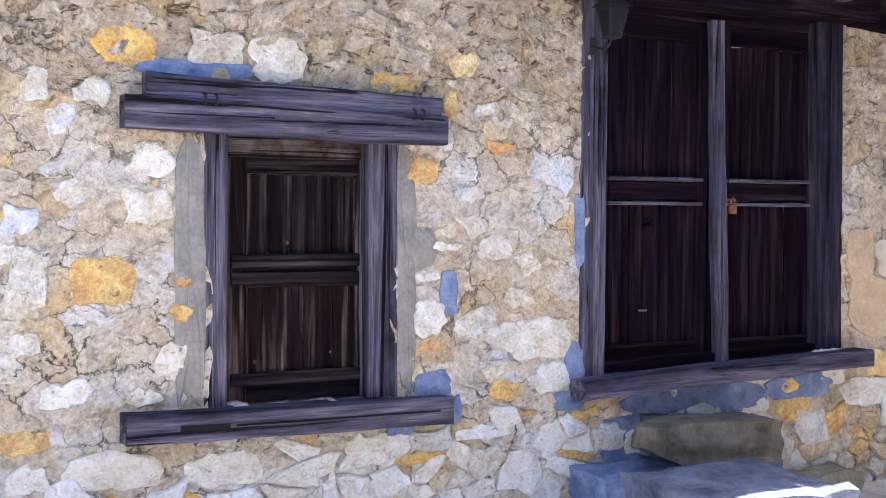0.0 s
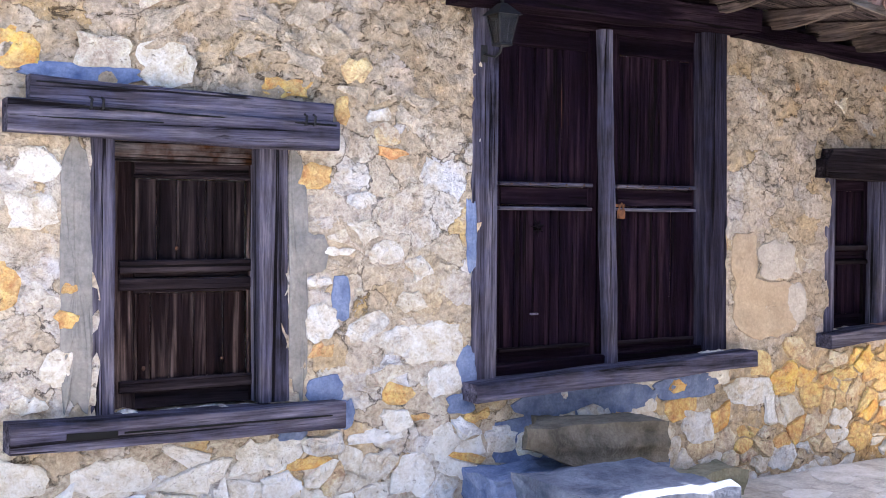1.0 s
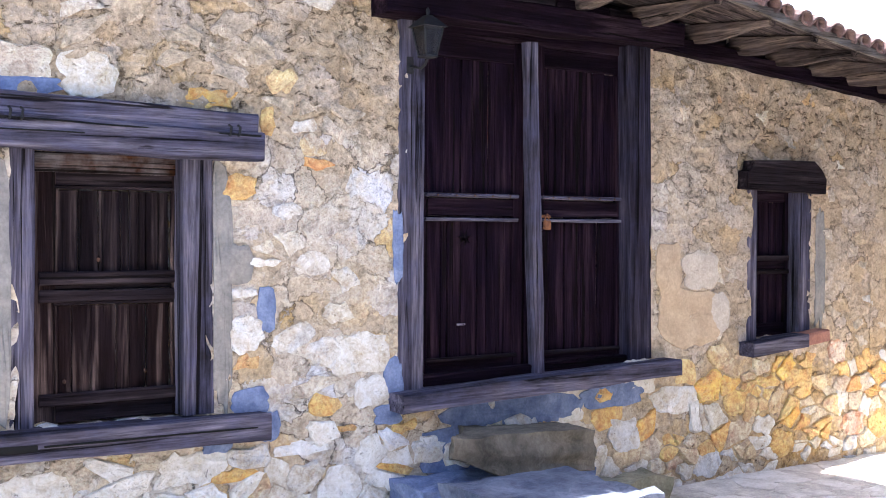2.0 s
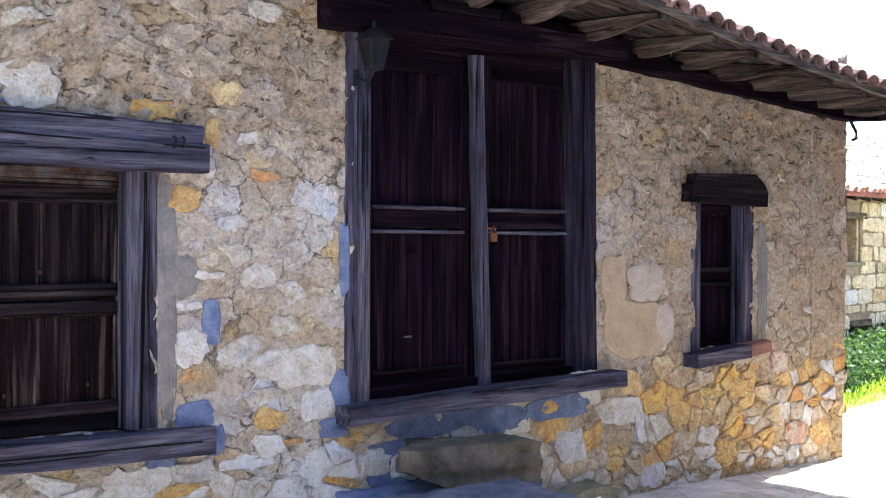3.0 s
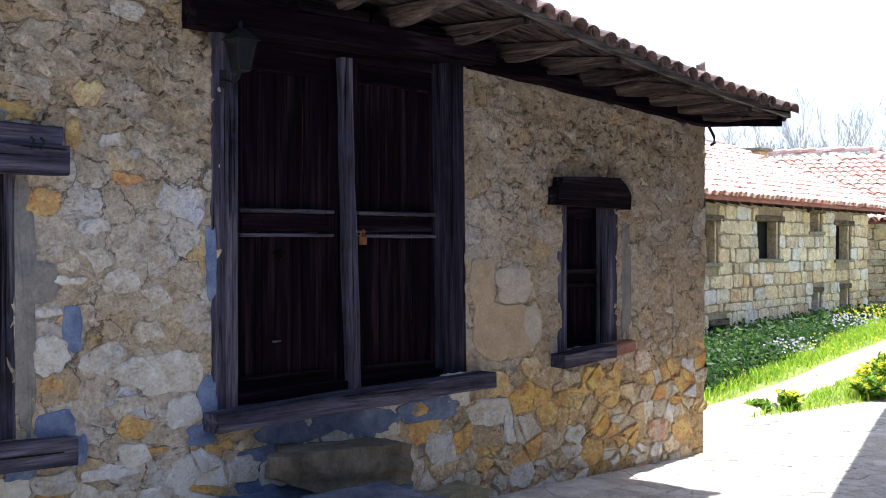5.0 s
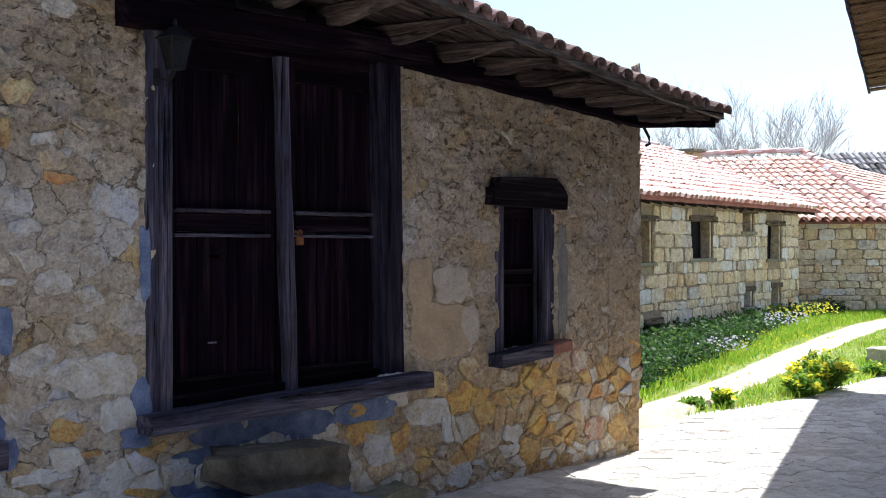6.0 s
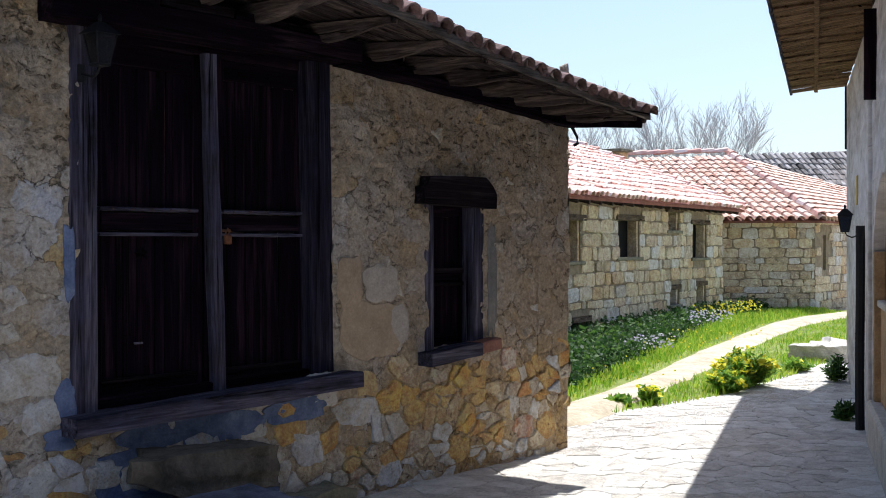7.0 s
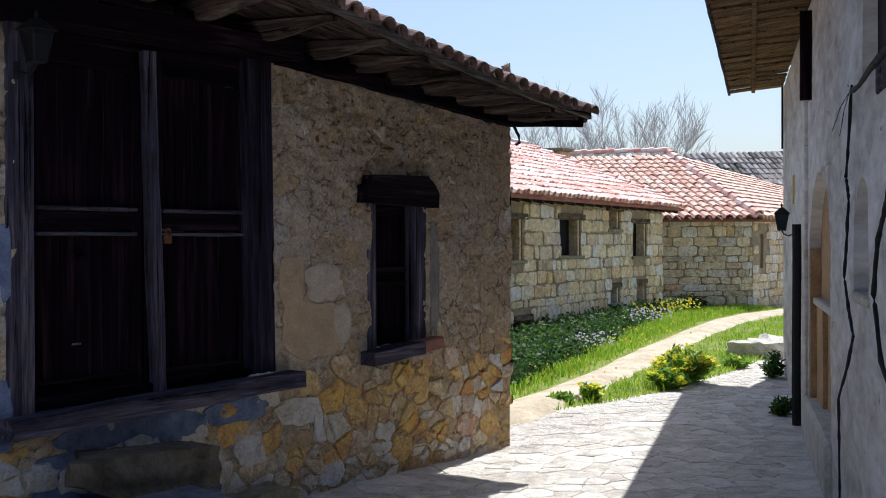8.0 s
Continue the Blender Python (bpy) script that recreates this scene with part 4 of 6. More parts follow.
def build_roof():
    rnd = random.Random(11)
    roof = thing("roof_1", "low-pitched barrel-tile roof with deep timber eaves", "roof", kind="structure")
    # deck under the tiles, in two lengths where the eave bends
    depth = 3.4
    dn = Vector((0, 0, 0.03))
    closed = [(0, 1, 2, 3), (7, 6, 5, 4), (0, 4, 5, 1), (1, 5, 6, 2), (2, 6, 7, 3), (3, 7, 4, 0)]
    bends = (-0.02, 0.9, 1.8, 2.7, 3.6, 6.0, ROOF_END)
    for u0, u1 in zip(bends, bends[1:]):
        v = [eave(u0), eave(u1), eave(u1) + UP * depth, eave(u0) + UP * depth]
        mesh_object("deck", [q + dn for q in v] + v, closed, M_RAFTER, roof)
        v = [eave(u0) + UP * depth, eave(u1) + UP * depth, Vector((eave(u1).x, 7.3, 2.9)), Vector((eave(u0).x, 7.3, 2.9))]
        mesh_object("rear_slope", [q + dn for q in v] + v, closed, M_TILE, roof)
    # boards that lie along the joists, from the edge to the wall
    for i in range(6):
        f = (i + 0.5) / 6
        for u0, u1 in zip(bends[:-1], bends[1:-1]):
            ends = []
            for u in (max(u0, 0.0), u1):
                p, q = eave(u) + Vector((0, 0.02, 0.012)), Vector((EAVE_X - u, 0.10, joist_foot(EAVE_X - u) + 0.15))
                ends.append(p.lerp(q, f) + Vector((0, 0, 0.006 * noise.noise(Vector((u, i, 3))))))
            beam("soffit_board", ends[0], ends[1], 0.13 + 0.012 * noise.noise(Vector((u0, i, 8))), 0.02, M_SOFFIT, roof, cuts=5, rough=0.006, bevel=0.003, seed=i + u0)
    # shaped joists with tapered, upswept noses
    for i, x0 in enumerate((2.72, 3.21, 3.70, 4.19, 4.67, 5.14, 5.65, 6.16, 6.59, 7.02, 7.46, 7.88, 8.28, 8.66)):
        tip = eave(EAVE_X - x0) + Vector((0, 0.03, 0.0))
        inner = Vector((x0 + rnd.uniform(-0.05, 0.05), 0.16, joist_foot(x0) + 0.13))
        bm = bmesh.new()
        n = 12
        w = rnd.uniform(0.085, 0.115)
        rings = []
        for j in range(n + 1):
            t = j / n
            c = tip.lerp(inner, t)
            hgt = 0.038 + 0.085 * smooth01(t * 1.5) + 0.008 * noise.noise(Vector((t * 5, i, 6)))
            ww = w * (0.72 + 0.35 * t) / 2
            x = c.x + 0.025 * noise.noise(Vector((t * 3, i, 0)))
            top = c.z
            rings.append([bm.verts.new((x + sx * ww * k, c.y, top - hh)) for sx, k, hh in ((-1, 1, 0), (1, 1, 0), (1, 1, hgt * 0.7), (1, 0.6, hgt), (-1, 0.6, hgt), (-1, 1, hgt * 0.7))])
        for r0, r1 in zip(rings, rings[1:]):
            for j in range(6):
                bm.faces.new((r0[j], r0[(j + 1) % 6], r1[(j + 1) % 6], r1[j]))
        bm.faces.new(rings[0][::-1])
        bm.faces.new(rings[-1])
        part("rafter", bm, M_RAFTER, roof)
    # edge boards
    for u0, u1, sd in zip(bends, bends[1:], range(9)):
        beam("edge_board", eave(u0) + Vector((0, -0.012, 0.018)), eave(u1) + Vector((0, -0.012, 0.018)), 0.03, 0.055, M_RAFTER_X, roof, "bleached edge board", cuts=8, rough=0.006, bevel=0.004, seed=sd)
    # barge board at the gable end and a plate along the wall head
    beam("barge_board", eave(-0.02) + Vector((0, 0.02, 0.0)), eave(-0.02) + UP * 0.4 + Vector((0, 0, -0.03)), 0.035, 0.07, M_RAFTER, roof, cuts=8, rough=0.006, seed=5)
    beam("gable_joist", (8.77, -0.70, 2.80), (8.77, 0.40, 2.875), 0.07, 0.13, M_DOOR_X, roof, "dark end joist", cuts=8, rough=0.01, seed=15, up=(0, 0, 1))
    beam("wall_plate", (5.87, -0.02, 3.025), (8.74, -0.02, 2.825), 0.13, 0.10, M_DOOR_X, roof, "dark timber wall plate", cuts=18, rough=0.016, seed=6)
    for x in (5.95, 6.38, 6.80, 7.23, 7.66, 8.06, 8.45):
        z = joist_foot(x) + 0.05
        beam("blocking", (x - 0.13, -0.02, z), (x + 0.13, -0.02, z - 0.02), 0.06, 0.12, M_SHUT_X, roof, cuts=4, rough=0.014, seed=x)
    # hook at the corner
    bm = bmesh.new()
    add_tube(bm, [(8.76, -0.03, 2.78), (8.79, -0.06, 2.70), (8.77, -0.08, 2.64), (8.75, -0.05, 2.62)], 0.014, 6)
    part("iron_hook", bm, M_BLACK, roof)
    # tiles
    me = arc_tile(0.44, 0.082, 0.064)
    me.materials.append(M_TILE)
    near, rest = [], []
    gap = 0.162
    cols = int(ROOF_END / gap)
    for c in range(cols):
        u = 0.02 + c * gap
        for r in range(10):
            p = eave(u) + UP * (r * 0.33 - 0.07 + rnd.uniform(-0.02, 0.02)) + Vector((rnd.uniform(-0.012, 0.012), 0, 0.055 + rnd.uniform(-0.006, 0.006)))
            m = Matrix.Translation(p) @ Euler((PITCH - 0.05, rnd.uniform(-0.06, 0.06), rnd.uniform(-0.05, 0.05))).to_matrix().to_4x4()
            (near if c < 37 and r < 8 else rest).append(m)
            if r == 0 or c < 3:
                q = eave(u + gap / 2) + UP * (r * 0.33 - 0.05 + rnd.uniform(-0.02, 0.02)) + Vector((0, 0, 0.115))
                rest.append(Matrix.Translation(q) @ Matrix.Rotation(PITCH - 0.05, 4, "X") @ Matrix.Rotation(math.pi, 4, "Y"))
    for m in near:
        ob = new("tile", me)
        ob.parent = roof
        ob.matrix_basis = m
    joined_tiles("tile_field", me, rest, island_tile_mat("old_tiles", T_OLD), roof, "weathered clay barrel tiles")
    return roof


build_roof()


# ---------------------------------------------------------------- house across the street
FA = 22.8
FDIR = Vector((math.cos(radians(FA)), math.sin(radians(FA)), 0))
FOUT = Vector((-FDIR.y, FDIR.x, 0))
FEND = Vector((15.78, 0.2, 0))
FLEN = 22.0


def fpoint(s, z, out=0.0):
    """A point on the front: s metres from its far end (negative towards the near one)."""
    return FEND + FDIR * s + FOUT * out + Vector((0, 0, z))


def splay(s):
    """The eaves reach further out towards the near end of the front."""
    return 1.0 + 0.034 * min(12.0, max(0.0, -s))


def front_box(name, s0, s1, z0, z1, o0, o1, material, parent, label="", bevel=0.004):
    ob = box(name, (s0, o0, z0), (s1, o1, z1), material, parent, label, bevel)
    ob.matrix_basis = Matrix.Translation(FEND) @ Matrix.Rotation(radians(FA), 4, "Z")
    return ob


def mat_plaster():
    k = Nodes("stained_plaster")
    v = k.coords((0.35, 0.35, 1))
    vz = k.coords((0.3, 0.3, 0.8))
    n1, n2, n3 = k.noise(vz, 1.7, 7, 0.62, 0.3), k.noise(v, 9, 7, 0.68), k.noise(v, 45, 4, 0.7)
    col = k.ramp(n1, [(0.3, (0.32, 0.28, 0.24)), (0.48, (0.50, 0.48, 0.47)), (0.68, (0.62, 0.62, 0.64))])
    col = k.mix(0.45, col, k.ramp(n2, [(0.3, 0.15), (0.7, 0.9)]), "OVERLAY")
    spots = k.ramp(k.noise(vz, 13, 8, 0.75, 0.5), [(0.33, 1.0), (0.39, 0.0)])
    col = k.mix(k.math("MULTIPLY", spots, 0.7), col, (0.14, 0.10, 0.07))
    h = k.math("ADD", k.math("ADD", n2, k.math("MULTIPLY", n3, 0.4)), k.math("MULTIPLY", spots, -0.4))
    return k.done(col, 0.95, h, 0.6, 0.014)


def build_front_house():
    house = thing("house", "plastered village house with arched doorway and deep boarded eaves", "house", at=(0, 0, 0))
    mp = mat_plaster()
    ops = [(-8.15, -5.7, 0.38, 2.32), (-10.55, -9.85, 1.48, 2.1), (-12.6, -10.3, 2.62, 3.5), (-6.15, -4.95, 3.02, 3.75)]
    # the wall's front faces the street, so it runs from the far end back
    w = wall_mesh("wall", (0, 0, 0), 180, FLEN, 3.85, 0.45, [(-b0, -a0, c, d) for a0, b0, c, d in ops], mp, step=0.12, rough=0.008, jag=0.008, base=-0.2)
    w.parent = house
    w.matrix_basis = Matrix.Translation(FEND) @ Matrix.Rotation(radians(FA), 4, "Z")
    front_box("wall_end", -0.45, 0.0, -0.2, 3.85, -6.0, -0.451, mp, house)
    front_box("wall_near_end", -FLEN, -FLEN + 0.45, -0.2, 3.85, -6.0, -0.451, mp, house)
    front_box("wall_rear", -FLEN, 0.0, -0.2, 3.85, -6.4, -6.0, mp, house)
    # arch: spandrels in the opening's head, sandstone lining, ledge and door
    for s0, s1, zs, zt, nm in ((-8.15, -5.7, 1.55, 2.32, "arch"), (-10.55, -9.85, 1.85, 2.1, "niche_arch")):
        mid, half = (s0 + s1) / 2, (s1 - s0) / 2
        bm = bmesh.new()
        n = 16
        for side in (-1, 1):
            arc = [(mid + side * half * math.cos(math.pi / 2 * i / n), zs + (zt - zs) * math.sin(math.pi / 2 * i / n)) for i in range(n + 1)]
            for (sa, za), (sb, zb) in zip(arc, arc[1:]):
                quad = [(sa, za), (sb, zb), (sb, zt + 0.01), (sa, zt + 0.01)]
                fr = [bm.verts.new((q, -0.004, z)) for q, z in quad]
                bk = [bm.verts.new((q, -0.4, z)) for q, z in quad]
                bm.faces.new(fr)
                bm.faces.new(bk[::-1])
                bm.faces.new((fr[0], bk[0], bk[1], fr[1]))
        bmesh.ops.remove_doubles(bm, verts=bm.verts, dist=0.0005)
        ob = part(nm, bm, mp, house)
        ob.matrix_basis = Matrix.Translation(FEND) @ Matrix.Rotation(radians(FA), 4, "Z")
    front_box("arch_infill", -8.14, -5.71, 0.4, 2.31, -0.24, -0.10, M_OCHRE_TRIM, house, "brown sandstone infill of the arch")
    front_box("arch_ledge", -8.13, -5.72, 1.22, 1.28, -0.10, -0.03, M_STEP_PALE, house, "pale stone ledge in the arch", 0.01)
    front_box("arch_pier", -6.5, -5.72, 0.39, 1.22, -0.10, -0.06, M_OCHRE_TRIM, house)
    front_box("arch_jamb", -5.79, -5.702, 0.392, 1.7, -0.098, -0.006, M_OCHRE_TRIM, house, "brown sandstone jamb of the arch")
    front_box("arch_threshold", -8.3, -5.6, -0.1, 0.39, -0.3, 0.05, M_STEP_PALE, house, "stone threshold", 0.03)
    front_box("niche_back", -10.54, -9.86, 1.49, 2.09, -0.2, -0.09, M_PLASTER, house)
    front_box("niche_sill", -10.6, -9.8, 1.43, 1.49, -0.2, 0.012, M_STEP_PALE, house, "", 0.012)
    # black sheet close behind the face, standing for the unlit room
    front_box("dark_opening", -12.59, -10.31, 2.63, 3.49, -0.2, -0.07, M_DARK, house, "black sheet for the shade inside the unglazed upper opening")
    front_box("opening_lintel", -12.7, -10.95, 2.44, 2.63, -0.1, 0.012, M_BEAM_X, house, "timber sill under the opening", 0.01)
    # same black backing, painted shade of the upper window
    front_box("upper_window_void", -6.14, -4.96, 3.03, 3.74, -0.2, -0.07, M_DARK, house)
    front_box("upper_shutter", -6.2, -6.14, 2.98, 3.74, -0.05, 0.10, M_DOOR_Z, house, "dark open shutter leaf")
    front_box("plaque", -3.06, -2.86, 2.2, 2.52, -0.01, 0.012, mat_plain("ochre_plaque", (0.42, 0.28, 0.07), (0.55, 0.40, 0.12), 8), house, "small ochre plaque")
    # pilaster strip and dark drainpipe
    front_box("pilaster", -5.55, -5.2, -0.1, 3.84, -0.02, 0.03, mp, house, "", 0.01)
    bm = bmesh.new()
    add_tube(bm, [fpoint(-4.95, z, 0.07 + 0.004 * math.sin(3 * z)) for z in [0.02 + 0.16 * i for i in range(13)]], 0.045, 8)
    part("drainpipe", bm, M_BLACK, house, "dark drainpipe")
    bm = bmesh.new()
    add_tube(bm, [fpoint(-0.5, 3.0, 0.03), fpoint(-0.5, 3.4, 0.03), fpoint(-0.5, 3.82, 0.03)], 0.014, 6)
    part("drainpipe", bm, M_BLACK, house)
    # eaves: boards across, edge board, tiles above
    ez, ow = 3.86, 0.72
    for i in range(80):
        s0 = 0.12 - i * 0.205
        for o0, o1, dz0, dz1, sd in ((0.0, 0.385, 0.035, 0.0, 1), (0.39, 0.70, 0.0, -0.035, 2)):
            a0 = fpoint(s0 - 0.1, ez + dz0 + 0.012 * math.sin(i * 2.7 + sd), o0 * splay(s0))
            b0 = fpoint(s0 - 0.1 + 0.015 * math.sin(i * 1.9), ez + dz1 + 0.012 * math.sin(i * 2.7 + sd), o1 * splay(s0))
            beam("soffit_board", a0, b0, 0.216 + 0.008 * math.sin(i * 5.1), 0.022, M_RAFTER_B, house, cuts=2, rough=0.006, bevel=0.004, seed=i + sd)
    for s1, s2 in ((0.12, -12.0), (-12.0, -FLEN)):
        beam("eave_beam", fpoint(s1, ez, 0.39 * splay(s1)), fpoint(s2, ez, 0.39 * splay(s2)), 0.05, 0.07, M_RAFTER_B, house, cuts=20, rough=0.01, seed=3)
        beam("gutter_board", fpoint(s1, ez - 0.02, 0.71 * splay(s1)), fpoint(s2, ez - 0.02, 0.71 * splay(s2)), 0.03, 0.09, M_POST_Z, house, "grey edge board", cuts=30, rough=0.014, seed=4)
    v = [fpoint(0.13, ez + 0.03, 0.74), fpoint(-FLEN, ez + 0.03, 0.74 + 0.55), fpoint(-FLEN, ez + 1.45, -3.2), fpoint(0.13, ez + 1.45, -3.2), fpoint(-FLEN, ez, -6.8), fpoint(0.13, ez, -6.8)]
    up = Vector((0, 0, 0.07))
    mesh_object("roof_deck", v + [q + up for q in v], [(3, 2, 1, 0), (5, 4, 2, 3), (6, 7, 8, 9), (9, 8, 10, 11), (0, 1, 7, 6), (1, 2, 8, 7), (2, 4, 10, 8), (4, 5, 11, 10), (5, 3, 9, 11), (3, 0, 6, 9)], M_TILE, house)
    return house


M_RAFTER_B = mat_wood("eave_board", (0.05, 0.03, 0.018), (0.15, 0.095, 0.055), (0.28, 0.19, 0.12), "y", (0.20, 0.14, 0.09), 0.3)
build_front_house()
lp = fpoint(-3.75, 2.0, 0.16)
lantern("street_lantern", "black iron street lantern on a bracket, clear glass", lp, math.degrees(math.atan2(FOUT.y, FOUT.x)), 0.68, 0.14)


def cable(name, pts, r, label, seed):
    rnd = random.Random(seed)
    bm = bmesh.new()
    path = [Vector(p) for p in pts]
    fine = []
    for p, q in zip(path, path[1:]):
        for i in range(6):
            t = i / 6
            fine.append(p.lerp(q, t) + FDIR * rnd.uniform(-0.012, 0.012))
    fine.append(path[-1])
    add_tube(bm, fine, [r * rnd.choice((0.85, 1.0, 1.0, 1.1, 1.35)) for _ in fine], 7)
    return tagged(part(name, bm, M_BLACK), label, "vine")


def vine(path, r, label, seed):
    cable("vine_stem", [fpoint(a0, b0, 0.05) for a0, b0 in path], r, label, seed)


CLIMB = "dark dry vine stem climbing the plaster wall"
vine([(-10.23, 2.58), (-10.05, 2.3), (-9.90, 2.12), (-10.06, 2.01), (-9.95, 1.8), (-9.78, 1.57), (-10.05, 1.4), (-10.30, 1.28), (-10.0, 1.1), (-9.40, 0.84), (-9.44, 0.58), (-9.47, 0.28), (-9.45, 0.0)], 0.0075, CLIMB, 1)
vine([(-11.75, 1.97), (-11.63, 1.89), (-11.38, 1.77), (-11.22, 1.53), (-11.49, 1.26), (-11.9, 1.15), (-12.2, 0.7), (-12.0, 0.0)], 0.0095, CLIMB, 2)
vine([(-10.23, 2.55), (-10.6, 2.53), (-11.01, 2.54), (-11.36, 2.54), (-11.68, 2.54), (-12.05, 2.52)], 0.013, "grey dry vine stem over the upper opening", 3)
for k0, (a0, b0) in enumerate(((-9.0, 2.46), (-9.5, 2.38))):
    vine([(-10.1, 2.56), ((-10.1 + a0) / 2, (2.56 + b0) / 2 + 0.03), (a0, b0)], 0.0022, "thin dry twigs of a vine on plaster", 20 + k0)


# ---------------------------------------------------------------- pieces: irregular stones cut from a cell pattern
def cells(points, neighbours=14, squash=1.0, reach=0.6):
    """The region of each point among its neighbours, as polygons; squash > 1 makes them wider than high."""
    pts = np.array(points) * np.array([1.0, squash])
    out = []
    for i, p in enumerate(pts):
        d = ((pts - p) ** 2).sum(1)
        near = np.argsort(d)[1:neighbours + 1]
        poly = [(p[0] - reach, p[1] - reach), (p[0] + reach, p[1] - reach), (p[0] + reach, p[1] + reach), (p[0] - reach, p[1] + reach)]
        for j in near:
            mx, my = (p[0] + pts[j][0]) / 2, (p[1] + pts[j][1]) / 2
            nx, ny = pts[j][0] - p[0], pts[j][1] - p[1]
            res = []
            for k in range(len(poly)):
                a0, b0 = poly[k], poly[(k + 1) % len(poly)]
                da = (a0[0] - mx) * nx + (a0[1] - my) * ny
                db = (b0[0] - mx) * nx + (b0[1] - my) * ny
                if da <= 0:
                    res.append(a0)
                if da * db < 0:
                    t = da / (da - db)
                    res.append((a0[0] + (b0[0] - a0[0]) * t, a0[1] + (b0[1] - a0[1]) * t))
            poly = res
            if len(poly) < 3:
                break
        out.append([(q[0], q[1] / squash) for q in poly])
    return out


def stone_geo(poly, gap, proud, rnd, wobble=0.012, sink=0.03, dome=0.9, cuts=3):
    """Vertices (a, b, height) and faces of one stone with an angular, chipped outline."""
    cx, cy = sum(p[0] for p in poly) / len(poly), sum(p[1] for p in poly) / len(poly)
    ring = []
    for k in range(len(poly)):
        p, q = poly[k], poly[(k + 1) % len(poly)]
        ln = math.hypot(q[0] - p[0], q[1] - p[1])
        if ln < 0.012:
            continue
        for t in ((0.12, 0.5, 0.88) if ln > 0.07 and cuts > 2 else (0.15, 0.85)):
            ring.append((p[0] + (q[0] - p[0]) * t, p[1] + (q[1] - p[1]) * t))
    if len(ring) < 5:
        return None
    shaped = []
    ph = rnd.uniform(0, 50)
    for x, y in ring:
        d = math.hypot(x - cx, y - cy)
        f = max(0.3, 1 - gap / max(d, 1e-4)) + wobble / max(d, 0.03) * (noise.noise(Vector((x * 17, y * 17, ph))) + 0.7 * noise.noise(Vector((x * 43, y * 43, ph))))
        shaped.append((cx + (x - cx) * f, cy + (y - cy) * f))
    n = len(shaped)
    verts = [(x, y, -sink) for x, y in shaped]
    verts += [(x, y, proud * 0.55) for x, y in shaped]
    tx, ty = rnd.uniform(-0.3, 0.3) * proud, rnd.uniform(-0.3, 0.3) * proud
    w = max(abs(x - cx) for x, y in shaped) + 1e-3
    for x, y in shaped:
        k = dome + 0.05 * noise.noise(Vector((x * 30, y * 30, ph + 9)))
        verts.append((cx + (x - cx) * k, cy + (y - cy) * k, proud * (1 + 0.3 * noise.noise(Vector((x * 20, y * 20, ph)))) + tx * (x - cx) / w + ty * (y - cy) / w))
    for x, y in shaped:
        k = 0.5 + 0.12 * noise.noise(Vector((x * 25, y * 25, ph + 4)))
        verts.append((cx + (x - cx) * k, cy + (y - cy) * k, proud * (1.1 + 0.55 * noise.noise(Vector((x * 23, y * 23, ph + 2))))))
    verts.append((cx, cy, proud * (1.1 + 0.4 * noise.noise(Vector((cx * 23, cy * 23, ph))))))
    faces = []
    for k in range(n):
        j = (k + 1) % n
        faces += [(k, j, n + j, n + k), (n + k, n + j, 2 * n + j, 2 * n + k), (2 * n + k, 2 * n + j, 3 * n + j, 3 * n + k), (3 * n + k, 3 * n + j, 4 * n)]
    return verts, faces


SPECIAL = [(1.15, 1.44, 0.32, 0.26, "O"), (1.26, 2.54, 0.29, 0.22, "O"), (1.70, 2.55, 0.31, 0.20, "B"), (2.00, 2.51, 0.29, 0.24, "P"), (2.66, 2.44, 0.33, 0.11, "O"),
           (3.05, 2.55, 0.19, 0.15, "O"), (2.97, 2.34, 0.09, 0.16, "O"), (2.80, 1.97, 0.20, 0.18, "O"), (3.25, 2.22, 0.18, 0.11, "B"), (3.28, 2.12, 0.21, 0.06, "O")]
SPECIAL += [(1.38, 2.00, 0.24, 0.16, "P"), (1.37, 1.79, 0.29, 0.20, "P"), (0.85, 2.32, 0.17, 0.15, "P"), (1.11, 2.31, 0.18, 0.16, "P"), (3.58, 1.06, 0.41, 0.25, "P"),
            (3.62, 0.84, 0.30, 0.19, "P"), (3.41, 1.30, 0.22, 0.14, "P"), (3.09, 1.86, 0.17, 0.09, "P"), (3.32, 0.79, 0.20, 0.14, "O"), (3.46, 0.65, 0.14, 0.05, "O")]
SPECIAL += [(3.43, 0.32, 0.32, 0.27, "W"), (3.17, 0.56, 0.39, 0.09, "W"), (0.80, 0.70, 0.29, 0.12, "O"), (0.97, 0.91, 0.26, 0.14, "W"), (1.21, 0.53, 0.50, 0.2, "W"),
            (1.74, 0.49, 0.43, 0.22, "W"), (2.47, 0.52, 0.29, 0.19, "W"), (2.79, 0.46, 0.33, 0.08, "O"), (1.53, 1.42, 0.09, 0.08, "O"), (1.51, 1.27, 0.12, 0.08, "O")]
SPECIAL += [(2.86, 1.05, 0.17, 0.08, "O"), (2.95, 1.58, 0.24, 0.05, "P"), (2.85, 1.42, 0.2, 0.08, "P"), (1.46, 1.04, 0.16, 0.19, "P"), (1.34, 0.88, 0.16, 0.1, "P"),
            (3.86, 0.62, 0.19, 0.07, "O"), (5.40, 0.70, 0.18, 0.11, "O"), (5.60, 0.41, 0.31, 0.26, "P"), (6.09, 0.61, 0.48, 0.22, "P"), (5.12, 0.58, 0.24, 0.12, "P")]
